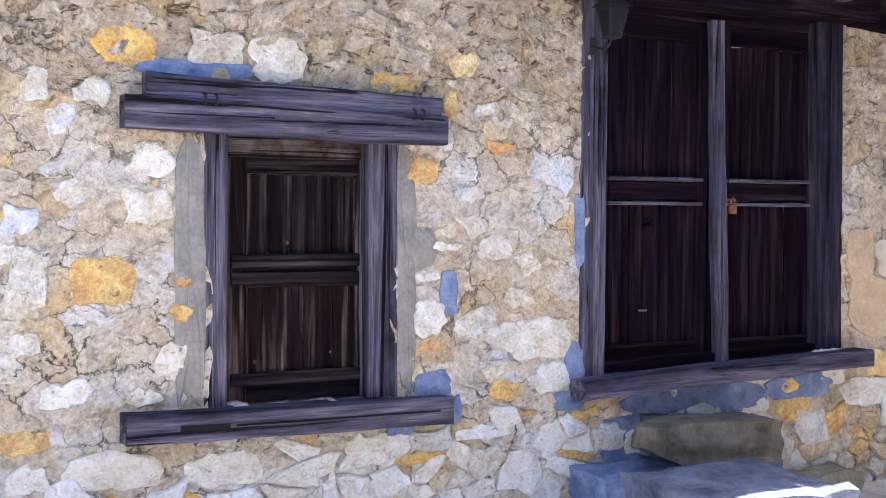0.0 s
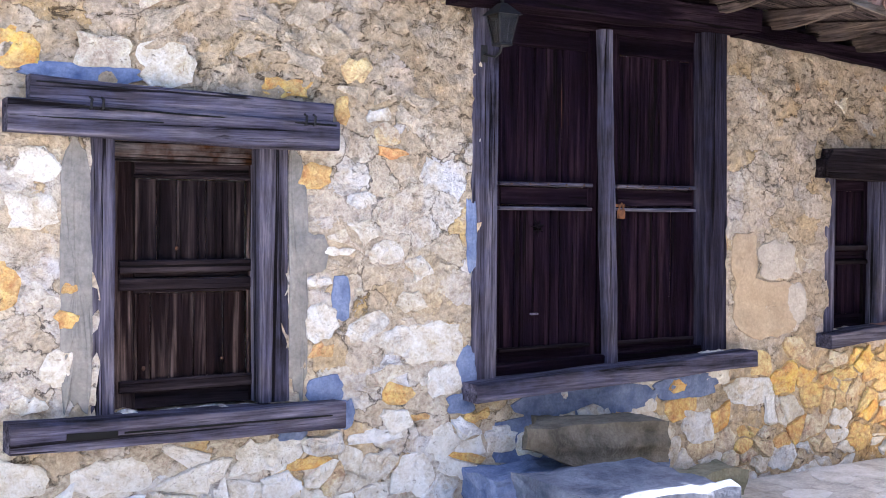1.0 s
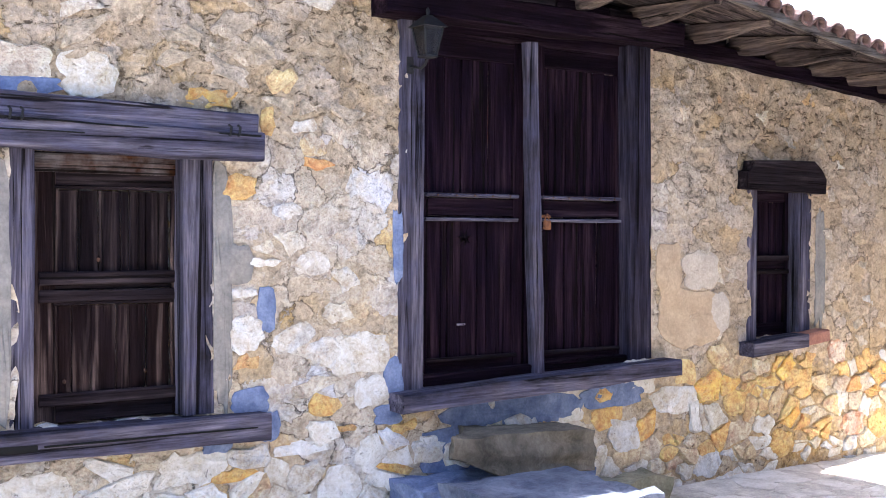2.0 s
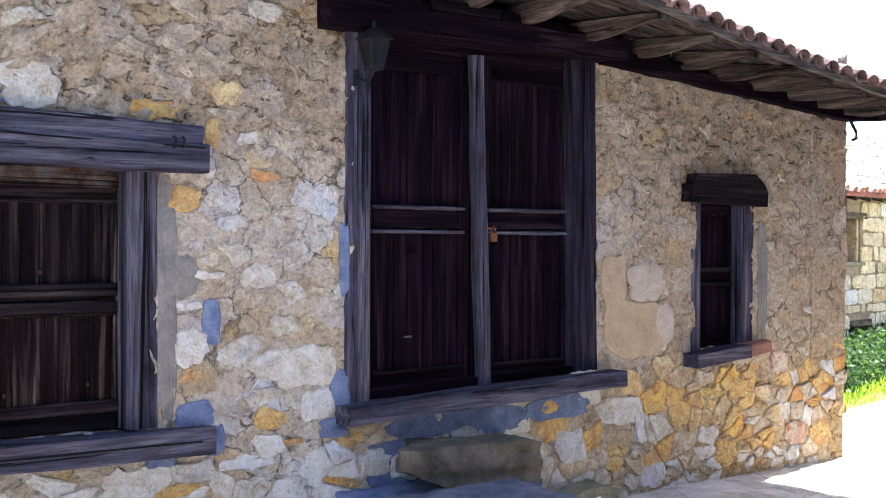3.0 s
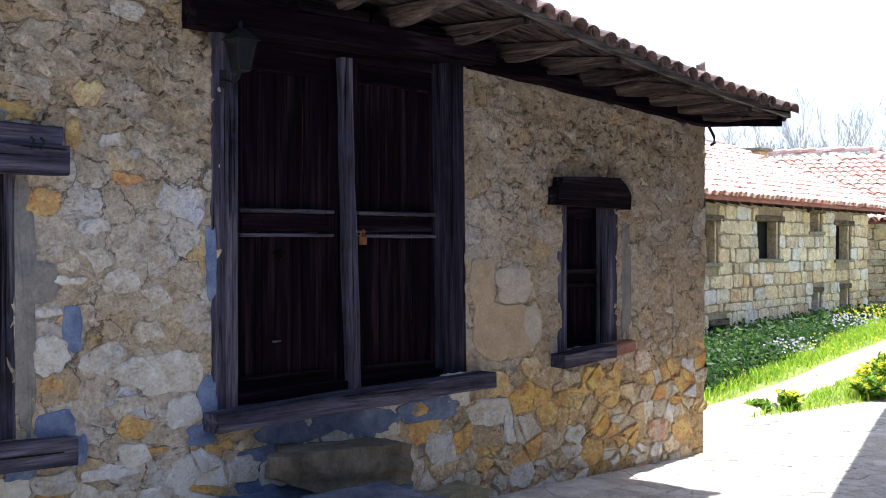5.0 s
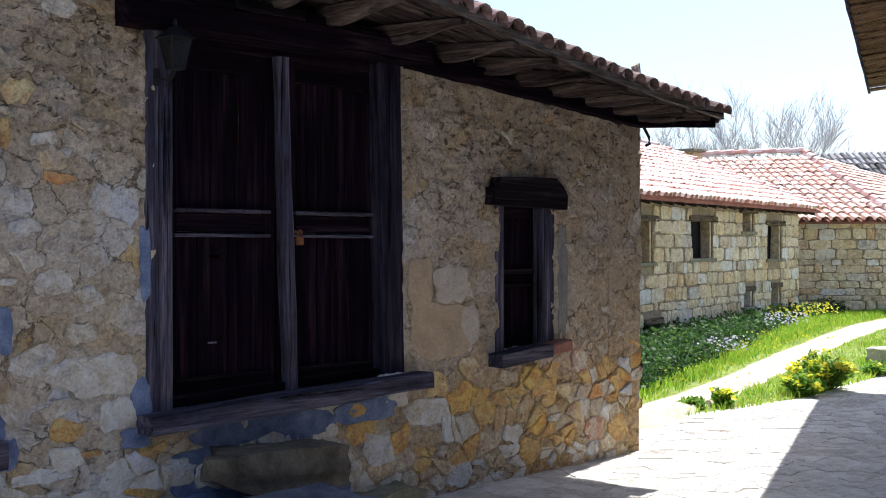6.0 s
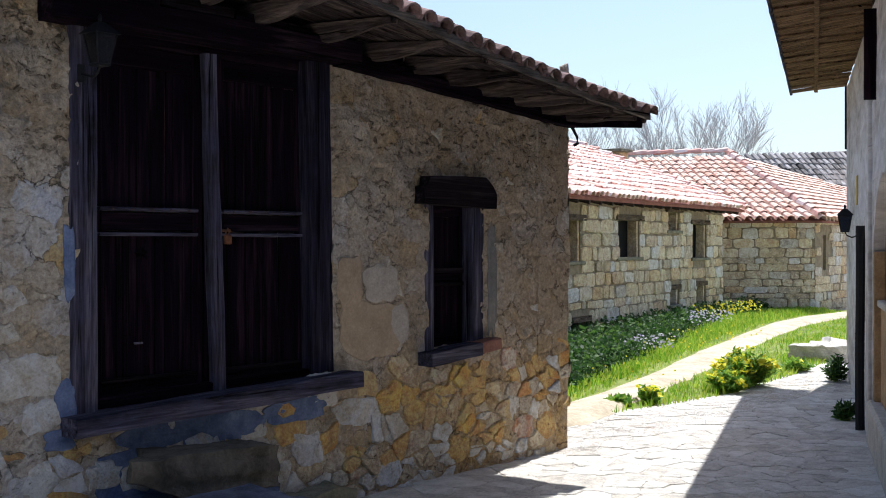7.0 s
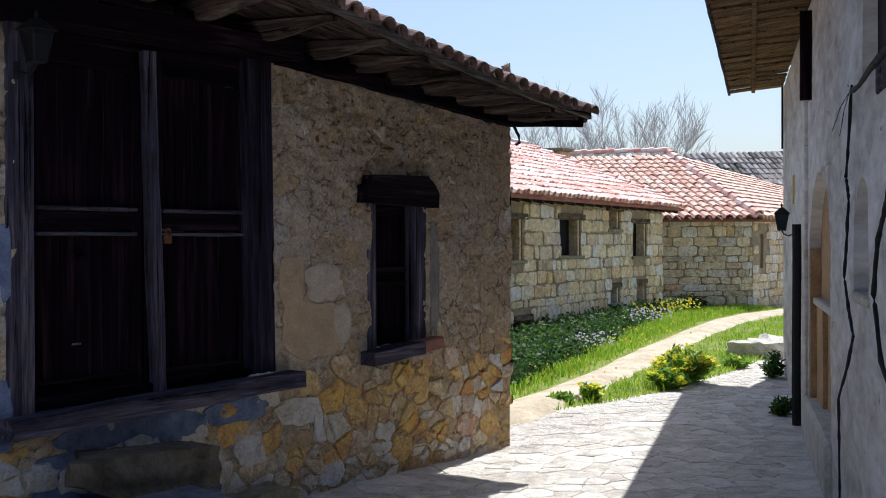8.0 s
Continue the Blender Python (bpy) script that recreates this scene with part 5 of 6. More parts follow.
SPECIAL += [(7.86, 0.84, 0.25, 0.22, "R"), (7.92, 0.46, 0.21, 0.22, "P"), (7.39, 0.66, 0.38, 0.17, "O"), (6.71, 0.52, 0.28, 0.21, "O"), (8.07, 0.27, 0.30, 0.23, "R"),
            (8.42, 0.23, 0.31, 0.28, "O"), (7.02, 0.35, 0.26, 0.15, "P"), (6.41, 0.12, 0.33, 0.18, "P"), (7.22, 0.20, 0.27, 0.21, "O"), (8.64, 0.12, 0.18, 0.2, "O")]
SPECIAL += [(0.81, 0.53, 0.23, 0.14, "W"), (0.82, 1.45, 0.21, 0.33, "M"), (0.8, 1.14, 0.16, 0.12, "M"), (0.79, 1.71, 0.17, 0.15, "L"), (2.85, 1.21, 0.22, 0.23, "P"), (5.73, 0.77, 0.36, 0.24, "W"), (4.51, 0.68, 0.08, 0.13, "P")]
KEEP_OUT = [(1.20, 2.95, 2.10, 2.42), (1.60, 2.70, 0.7, 2.2), (1.2, 2.98, 0.64, 0.82), (3.70, 6.0, 0.70, 3.2), (6.68, 7.62, 2.03, 2.30), (6.80, 7.56, 0.9, 2.2), (6.72, 7.63, 0.86, 1.04)]


def blocked(x, z, m=0.0):
    return any(a0 - m < x < b0 + m and c - m < z < d + m for a0, b0, c, d in KEEP_OUT)


def ellipse_poly(x, z, w, h, rnd):
    n = 8
    off = rnd.uniform(0, 1)
    out = []
    for i in range(n):
        q = 2 * math.pi * (i + off) / n
        c, s = math.cos(q), math.sin(q)
        k = (abs(c) ** 5 + abs(s) ** 5) ** -0.2 * rnd.uniform(0.78, 1.08)
        out.append((x + w / 2 * k * c, z + h / 2 * k * s))
    return out


def build_wall_stones():
    rnd = random.Random(21)
    mats = {"P": M_PALE, "O": M_OCHRE, "B": M_MIXED, "R": mat_stone("reddish_sandstone", [(0.0, (0.52, 0.20, 0.08)), (1.0, (0.58, 0.27, 0.13))])}
    imats = {"P": M_PALE_I, "O": M_OCHRE_I, "B": M_MIXED_I, "M": M_MUTED_I, "W": M_WHITE_I, "T": M_TANROCK}
    bins = {kind: ([], []) for kind in imats}
    mats["M"], mats["W"], mats["L"], mats["T"] = M_MUTED, M_WHITE, M_LILAC, M_TANROCK
    count = 0

    def place(geo, kind, single):
        nonlocal count
        if geo is None:
            return
        verts, faces = geo
        w = [(min(a0, HOUSE_END - 0.004), wall_y(a0, b0) - h, b0) for a0, b0, h in verts]
        faces = [f for f in faces]
        if single:
            mesh_object("stone", w, faces, mats[kind], wall)
            count += 1
        else:
            vs, fs = bins[kind]
            o = len(vs)
            vs += w
            fs += [tuple(i + o for i in f) for f in faces]

    for x, z, w, h, kind in SPECIAL:
        place(stone_geo(ellipse_poly(x, z, w, h, rnd), 0.004, rnd.uniform(0.006, 0.014), rnd, 0.03), kind, True)
    # seeds, finer where the wall is small rubble
    seeds = []
    z = -0.05
    while z < 3.15:
        x = -1.2
        low = z < 0.66
        while x < HOUSE_END - 0.02:
            fine = x > 5.9
            step = (0.165 if low else 0.20) * (0.70 if fine else 1.0)
            sx, sz = x + rnd.uniform(-0.07, 0.07), z + rnd.uniform(-0.06, 0.06)
            if low and rnd.random() < 0.16:
                x += step * 0.6
                continue
            if low and rnd.random() < 0.3 and not any(abs(sx - q[0]) < q[2] * 0.52 + 0.12 and abs(sz - q[1]) < q[3] * 0.52 + 0.10 for q in SPECIAL):
                seeds.append((sx + rnd.uniform(-0.09, 0.09), sz + rnd.choice((-0.07, 0.07))))
            if not any(abs(sx - s[0]) < s[2] * 0.52 + 0.02 and abs(sz - s[1]) < s[3] * 0.52 + 0.02 for s in SPECIAL) and sx < HOUSE_END - 0.06:
                seeds.append((sx, sz))
            x += step * rnd.uniform(0.7, 1.35)
        z += 0.115 if low else 0.14
    polys = cells(seeds + [(s[0], s[1]) for s in SPECIAL], 14, 1.35, 0.3)[:len(seeds)]
    for (x, z), poly in zip(seeds, polys):
        if 3.92 < x < 5.2 and 0.54 < z < 0.82 and rnd.random() < 0.8:
            continue
        if blocked(x, z, 0.04) or any(blocked(px, pz, -0.01) for px, pz in poly):
            continue
        q = rnd.random()
        patchy = noise.noise(Vector((x * 1.1, 3.0, z * 1.4)))
        if z < 0.66 or (x > 5.9 and z < 0.9):
            show, gap, proud = (0.93, 0.005, rnd.uniform(0.004, 0.028)) if x < 5.5 else (0.8, 0.010, rnd.uniform(0.002, 0.024))
            # mostly W low in the west, where bounced light is put into the colour
            kind = (("W" if q < 0.62 else ("P" if q < 0.85 else ("B" if q < 0.93 else "O"))) if x < 3.9 else ("P" if q < 0.7 else ("B" if q < 0.85 else "O"))) if x < 5.0 else (("O" if q < 0.52 else ("B" if q < 0.85 else "P")) if z > 0.22 else ("P" if q < 0.45 else "B"))
        elif x > 5.9:
            show, gap, proud = (0.28 if z < 1.7 else 0.2), 0.04, rnd.uniform(0.002, 0.009)
            kind = "T" if q < 0.7 else ("B" if q < 0.9 else "M")
        elif z > 2.3:
            show, gap, proud = 0.4, 0.028, rnd.uniform(0.004, 0.016)
            kind = "T" if q < 0.85 else ("M" if q < 0.94 else "O")
        else:
            show, gap, proud = 0.42 + 0.6 * patchy, 0.022, rnd.uniform(0.002, 0.010)
            kind = ("M" if q < 0.62 else ("P" if q < 0.86 else ("B" if q < 0.95 else "O"))) if x < 1.6 else ("M" if q < 0.72 else ("B" if q < 0.88 else ("P" if q < 0.97 else "O")))
        if rnd.random() > show:
            continue
        place(stone_geo(poly, gap, proud, rnd, 0.03), kind, count < 300 and 0.6 < x < 5.2 and (z < 0.66 or rnd.random() < 0.8))
    for kind, (vs, fs) in bins.items():
        tagged(mesh_object("rubble", vs, fs, imats[kind], wall), "small rubble stones set in the mortar", kind="stuff")
    # cement and plaster patches on the face
    for x, z, w, h, m, sd in ((1.56, 1.47, 0.16, 1.32, M_CEMENT, 1), (2.715, 1.47, 0.11, 1.3, M_CEMENT, 2), (2.79, 1.57, 0.2, 0.21, M_CEMENT, 3), (1.60, 2.435, 0.56, 0.09, M_CEMENT_DK, 4), (2.97, 1.32, 0.12, 0.24, M_CEMENT_DK, 5),
                              (2.88, 0.84, 0.22, 0.16, M_CEMENT_DK, 6), (2.99, 0.70, 0.14, 0.16, M_CEMENT_DK, 7), (2.69, 0.63, 0.17, 0.08, M_CEMENT_DK, 8), (3.78, 0.90, 0.12, 0.25, M_CEMENT_DK, 9), (3.80, 1.66, 0.07, 0.42, M_CEMENT_DK, 10),
                              (4.66, 0.64, 1.15, 0.19, M_CEMENT_DK, 11), (3.74, 0.70, 0.19, 0.13, M_CEMENT_DK, 12), (6.00, 1.50, 0.26, 0.37, M_TAN, 13), (6.22, 1.16, 0.60, 0.40, M_TAN, 14), (6.33, 1.49, 0.36, 0.28, M_PALEPL, 15), (6.52, 1.19, 0.18, 0.28, M_PALEPL, 16),
                              (7.64, 1.5, 0.12, 0.9, M_CEMENT, 17), (5.5, 0.68, 0.6, 0.16, M_CEMENT_DK, 18), (4.3, 0.45, 0.7, 0.3, M_CEMENT_DK, 19)):
        r2 = random.Random(sd)
        n = 26
        ring = []
        for i in range(n):
            q = 2 * math.pi * i / n
            c, s = math.cos(q), math.sin(q)
            k = (abs(c) ** 4 + abs(s) ** 4) ** -0.25 * (1 + 0.22 * noise.noise(Vector((c * 2.2, s * 2.2, sd * 3.7))) + 0.1 * noise.noise(Vector((c * 7, s * 7, sd * 1.7))))
            ring.append((x + w / 2 * k * c, z + h / 2 * k * s))
        verts = [(a0, wall_y(a0, b0) + 0.02, b0) for a0, b0 in ring]
        for f, lift in ((0.97, 0.006), (0.75, 0.010), (0.45, 0.011), (0.15, 0.010)):
            verts += [(x + (a0 - x) * f, wall_y(x + (a0 - x) * f, z + (b0 - z) * f) - lift - 0.003 * noise.noise(Vector((a0 * 9, b0 * 9, f))), z + (b0 - z) * f) for a0, b0 in ring]
        faces = [(k * n + i, k * n + (i + 1) % n, (k + 1) * n + (i + 1) % n, (k + 1) * n + i) for k in range(4) for i in range(n)]
        faces.append(tuple(4 * n + i for i in range(n)))
        mesh_object("mortar_patch", verts, faces, m, wall)


M_TAN = mat_plain("tan_plaster_patch", (0.31, 0.225, 0.145), (0.43, 0.33, 0.225), 7, 0.95, 0.5, 0.01)
M_PALEPL = mat_plain("pale_plaster_patch", (0.34, 0.29, 0.235), (0.47, 0.41, 0.34), 9, 0.95, 0.6, 0.012)
build_wall_stones()


# ---------------------------------------------------------------- barns beyond the house
def tile_matrices(p00, p10, p01, p11, gap, row, rnd, scale=1.0):
    """Places of barrel tiles on a roof face: p00-p10 is its eave, p01-p11 its top."""
    cols = max(1, int((p10 - p00).length / gap))
    rows = max(1, int(((p01 - p00).length + (p11 - p10).length) / 2 / row))
    out = []
    for c in range(cols + 1):
        a0, b0 = p00.lerp(p10, c / cols), p01.lerp(p11, c / cols)
        up = (b0 - a0)
        ln = up.length
        if ln < row:
            continue
        up.normalize()
        side = (p10 - p00).normalized()
        nrm = side.cross(up).normalized()
        side = up.cross(nrm)
        m3 = Matrix((side, up, nrm)).transposed().to_4x4()
        for r in range(int(ln / row)):
            p = a0 + up * (r * row - 0.05 + rnd.uniform(-0.025, 0.025)) + nrm * (0.05 + rnd.uniform(-0.008, 0.008)) + side * rnd.uniform(-0.01, 0.01)
            out.append(Matrix.Translation(p) @ m3 @ Euler((-0.05, rnd.uniform(-0.05, 0.05), rnd.uniform(-0.04, 0.04))).to_matrix().to_4x4() @ Matrix.Scale(scale, 4))
    return out


def slab(name, corners, thick, material, parent, label=""):
    n = len(corners)
    c = [Vector(q) for q in corners]
    v = c + [q - Vector((0, 0, thick)) for q in c]
    f = [tuple(range(n)), tuple(range(2 * n - 1, n - 1, -1))] + [(i, n + i, n + (i + 1) % n, (i + 1) % n) for i in range(n)]
    ob = mesh_object(name, v, f, material, parent)
    return tagged(ob, label)


FAR_BLOCKS = [(0.0, (0.58, 0.47, 0.28)), (0.2, (0.76, 0.62, 0.38)), (0.4, (0.42, 0.31, 0.16)), (0.55, (0.70, 0.68, 0.62)), (0.7, (0.66, 0.52, 0.28)), (0.85, (0.60, 0.38, 0.14)), (1.0, (0.50, 0.47, 0.40))]
M_BLOCK = mat_stone("barn_block", FAR_BLOCKS, smear=0.15)
M_BLOCK_I = mat_stone("barn_rubble", FAR_BLOCKS, True, smear=0.15)
M_JOINT = mat_plain("earth_joint", (0.17, 0.13, 0.08), (0.34, 0.28, 0.19), 8, 0.95, 0.7, 0.02)


def courses(s0, s1, z0, z1, rnd, lo=0.13, hi=0.27):
    z = z0
    while z < z1 - 0.06:
        h = min(rnd.uniform(lo, hi), z1 - z)
        s = s0
        while s < s1 - 0.05:
            w = min(rnd.uniform(0.18, 0.62), s1 - s)
            k = 0.02
            yield [(s + rnd.uniform(-k, k), z + rnd.uniform(-k, k)), (s + w + rnd.uniform(-k, k), z + rnd.uniform(-k, k)), (s + w + rnd.uniform(-k, k), z + h + rnd.uniform(-k, k)), (s + rnd.uniform(-k, k), z + h + rnd.uniform(-k, k))]
            s += w
        z += h


def trim_block(poly, wins):
    """Cuts a block back to the edge of a window that it would cover."""
    a0, b0 = min(p[0] for p in poly), max(p[0] for p in poly)
    zl, zh = min(p[1] for p in poly), max(p[1] for p in poly)
    for s0, s1, z0, z1 in wins:
        if min(zh, z1 + 0.10) - max(zl, z0 - 0.06) < 0.05 or b0 < s0 or a0 > s1:
            continue
        if a0 < s0 - 0.08:
            poly = [(min(p[0], s0 - 0.005), p[1]) for p in poly]
        elif b0 > s1 + 0.08:
            poly = [(max(p[0], s1 + 0.005), p[1]) for p in poly]
        else:
            return None
        a0, b0 = min(p[0] for p in poly), max(p[0] for p in poly)
    return poly


M_BARN_LINTEL = mat_wood("barn_lintel_oak", (0.03, 0.022, 0.015), (0.11, 0.08, 0.05), (0.22, 0.17, 0.11), "x", (0.14, 0.12, 0.10))


def build_barn_1():
    rnd = random.Random(5)
    barn = thing("barn", "low stone barn with small dark windows and red tile roof", "barn", "stone barns", (12.9, 4.65, 0))
    barn.rotation_euler = (0, 0, radians(8.6))
    wins = [(3.5, 4.3, 1.49, 2.18), (5.97, 7.0, 1.54, 2.22), (8.57, 9.2, 2.06, 2.42), (10.06, 10.95, 1.49, 2.2), (8.66, 9.2, 0.55, 0.86), (10.24, 10.9, 0.54, 0.89), (3.9, 4.65, 0.1, 0.45)]
    w = wall_mesh("wall", (0, 0, 0), 0, 12.1, 2.5, 0.5, wins, M_JOINT, step=0.2, rough=0.01, jag=0.0, base=-0.3)
    w.parent = barn
    for s0, s1, z0, z1 in wins:
        # black sheet across the opening in place of a shaded interior
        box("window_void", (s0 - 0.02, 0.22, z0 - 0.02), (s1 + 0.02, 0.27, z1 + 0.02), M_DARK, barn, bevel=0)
        over = 0.16 if z1 > 1.0 else 0.03
        beam("lintel", (s0 - over, 0.05, z1 + 0.05), (s1 + over, 0.05, z1 + 0.05), 0.2, 0.1, M_BARN_LINTEL, barn, cuts=4, rough=0.012, seed=s0)
        beam("sill", (s0 - 0.12, 0.05, z0 - 0.03), (s1 + 0.12, 0.05, z0 - 0.03), 0.2, 0.06, M_GREYSTONE, barn, cuts=4, rough=0.01, seed=s1)
        for sx in (s0, s1):
            beam("reveal_stone", (sx + (0.03 if sx == s0 else -0.03), 0.12, z0), (sx + (0.03 if sx == s0 else -0.03), 0.12, z1), 0.07, 0.19, M_BLOCK, barn, cuts=3, rough=0.01, seed=sx, up=(0, 1, 0))
    n = 0
    rest = ([], [])
    for poly in courses(0.2, 12.08, -0.05, 2.46, rnd):
        cx, cz = sum(p[0] for p in poly) / 4, sum(p[1] for p in poly) / 4
        poly = trim_block(poly, wins)
        if poly is None:
            continue
        geo = stone_geo(poly, 0.011, rnd.uniform(0.008, 0.04), rnd, 0.016, dome=0.94, cuts=2)
        if geo is None:
            continue
        vs = [(a0, -h, b0) for a0, b0, h in geo[0]]
        if cx > 3.6 and n < 300:
            mesh_object("stone", vs, geo[1], M_BLOCK, w)
            n += 1
        else:
            o = len(rest[0])
            rest[0].extend(vs)
            rest[1].extend(tuple(i + o for i in f) for f in geo[1])
    tagged(mesh_object("stonework", rest[0], rest[1], M_BLOCK_I, w), "coursed stone blocks of the barn", kind="stuff")
    # roof: eave, rafter ends, tiles, chimney
    e0, e1 = Vector((-0.3, -0.32, 2.56)), Vector((12.75, -0.32, 2.56))
    up = Vector((0, 4.3, 1.68))
    slab("roof_deck", [e0, e1, e1 + up, e0 + up], 0.05, M_TILE_RED, barn)
    back = Vector((0, 4.3, -1.68))
    slab("roof_rear", [e1 + up, e0 + up, e0 + up + back, e1 + up + back], 0.05, M_TILE_RED, barn)
    for i in range(26):
        beam("rafter_end", (0.2 + i * 0.49, -0.26, 2.49), (0.2 + i * 0.49, 0.2, 2.6), 0.07, 0.08, M_RAFTER, barn, cuts=2, seed=i)
    me = arc_tile(0.46, 0.10, 0.082, 0.014, 4)
    ms = tile_matrices(e0, e1, e0 + up, e1 + up, 0.22, 0.36, rnd)
    joined_tiles("tile_field", me, ms, island_tile_mat("red_tiles", T_RED), barn, "sunlit red clay barrel tiles")
    verge = [Matrix.Translation(e1 + up * (i / 13) + Vector((0.02, 0, 0.11))) @ Euler((math.atan2(1.68, 4.3) - 0.13, rnd.uniform(-0.05, 0.05), 0)).to_matrix().to_4x4() for i in range(13)]
    joined_tiles("verge_tiles", me, verge, island_tile_mat("verge_tile", T_RED), barn, "verge tiles")
    slab("gable", [(12.06, 0.0, -0.2), (12.06, 8.0, -0.2), (12.06, 8.0, 2.5), (12.06, 4.1, 4.2), (12.06, 0, 2.5)], 0.001, M_JOINT, barn)
    return barn


build_barn_1()


def build_barn_2():
    rnd = random.Random(6)
    barn = thing("barn", "stone barn with hipped red tile roof and slit window", "barn", "stone barns")
    c0, c1, c2 = Vector((25.2, 9.2, 0)), Vector((27.95, 5.55, 0)), Vector((36.0, 6.1, 0))
    zt = 2.36
    bins = ([], [])
    for a0, b0 in ((c0, c1), (c1, c2)):
        d = (b0 - a0)
        ln = d.length
        az = math.degrees(math.atan2(d.y, d.x))
        ops = [(0.62, 0.86, 1.15, 2.0)] if a0 == c1 else []
        w = wall_mesh("wall", (a0.x, a0.y, 0), az, ln, zt, 0.4, ops, M_JOINT, step=0.3, rough=0.01, jag=0.0, base=-0.2)
        w.parent = barn
        d.normalize()
        out = Vector((d.y, -d.x, 0))
        for poly in courses(0.0, ln, 0.0, zt, rnd):
            if any(o[0] - 0.08 < p[0] < o[1] + 0.08 and o[2] - 0.08 < p[1] < o[3] + 0.08 for o in ops for p in poly + [(sum(q[0] for q in poly) / 4, sum(q[1] for q in poly) / 4)]):
                continue
            geo = stone_geo(poly, 0.011, rnd.uniform(0.008, 0.04), rnd, 0.016, dome=0.94, cuts=2)
            if geo is None:
                continue
            o = len(bins[0])
            bins[0].extend(a0 + d * u + out * h + Vector((0, 0, v)) for u, v, h in geo[0])
            bins[1].extend(tuple(i + o for i in f) for f in geo[1])
        if ops:
            m = a0 + d * 0.74 - out * 0.15 + Vector((0, 0, 1.57))
            # slit window's inner shade, as a black sheet
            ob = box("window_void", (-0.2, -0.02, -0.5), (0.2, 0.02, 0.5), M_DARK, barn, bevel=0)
            ob.matrix_basis = Matrix.Translation(m) @ Matrix.Rotation(radians(az), 4, "Z")
    tagged(mesh_object("stonework", bins[0], bins[1], M_BLOCK_I, barn), "weathered coursed stone blocks", kind="stuff")
    lift = Vector((0, 0, 2.34))
    r0, r1 = Vector((29.0, 12.5, 4.22)), Vector((31.2, 9.4, 4.30))
    d01 = (c1 - c0).normalized()
    e0, e1 = Vector((24.9, 9.1, 0)) + lift, Vector((27.75, 5.3, 0)) + lift
    e2 = Vector((36.5, 5.85, 0)) + lift
    t2 = Vector((39.5, 9.2, 3.62))
    slab("roof_front", [e0, e1, r1, r0], 0.05, M_TILE_RED, barn)
    slab("roof_hip", [e1, e2, t2, r1], 0.05, M_TILE_RED, barn)
    me = arc_tile(0.5, 0.115, 0.095, 0.016, 4)
    tm = island_tile_mat("pale_red_tiles", [(0.0, (0.62, 0.38, 0.29)), (0.4, (0.74, 0.53, 0.43)), (0.7, (0.68, 0.44, 0.35)), (1.0, (0.80, 0.64, 0.55))])
    joined_tiles("tile_field", me, tile_matrices(e0, e1, r0, r1, 0.25, 0.38, rnd), tm, barn, "red clay barrel tiles")
    joined_tiles("tile_field", me, tile_matrices(e1, e2, r1, t2, 0.25, 0.38, rnd), tm, barn, "red clay barrel tiles")
    hip = []
    for a0, b0 in ((e1, r1), (r1, r0)):
        d = (b0 - a0)
        n = int(d.length / 0.36)
        q = d.to_track_quat("Y", "Z").to_matrix().to_4x4()
        hip += [Matrix.Translation(a0 + d * (i / n) + Vector((0, 0, 0.12))) @ q @ Euler((-0.07, rnd.uniform(-0.06, 0.06), rnd.uniform(-0.05, 0.05))).to_matrix().to_4x4() @ Matrix.Scale(1.15, 4) for i in range(n)]
    box("chimney", (26.3, 10.0, 2.8), (26.75, 10.45, 4.15), M_BLOCK, barn, "low stone chimney", 0.03)
    box("chimney_cap", (26.22, 9.92, 4.154), (26.83, 10.53, 4.23), M_GREYSTONE, barn, bevel=0.01)
    joined_tiles("ridge_tiles", me, hip, island_tile_mat("ridge_tile", T_RED), barn, "ridge and hip tiles")
    return barn


build_barn_2()


def build_barn_3():
    rnd = random.Random(7)
    barn = thing("barn", "distant building with dark lichen-covered tile roof", "barn", "stone barns")
    e0, e1 = Vector((36.6, 10.2, 3.3)), Vector((46.0, 6.0, 3.3))
    r0, r1 = Vector((38.4, 12.2, 4.82)), Vector((48.0, 8.0, 5.62))
    slab("roof", [e0, e1, r1, r0], 0.06, M_TILE_GREY, barn)
    me = arc_tile(0.52, 0.12, 0.10, 0.016, 4)
    joined_tiles("tile_field", me, tile_matrices(e0, e1, r0, r1, 0.26, 0.38, rnd), island_tile_mat("lichen_tiles", T_GREY), barn, "dark lichen-grey tiles")
    d = (e1 - e0).normalized()
    w = wall_mesh("wall", (e0.x + 0.3, e0.y + 0.3, 0), math.degrees(math.atan2(d.y, d.x)), (e1 - e0).length - 0.3, 3.25, 0.4, [], M_BLOCK, step=0.6, base=-0.2)
    w.parent = barn
    return barn


build_barn_3()

# ---------------------------------------------------------------- bare trees
M_BARK = mat_plain("pale_bark", (0.34, 0.33, 0.33), (0.50, 0.49, 0.48), 12, 0.9, 0.5, 0.01)


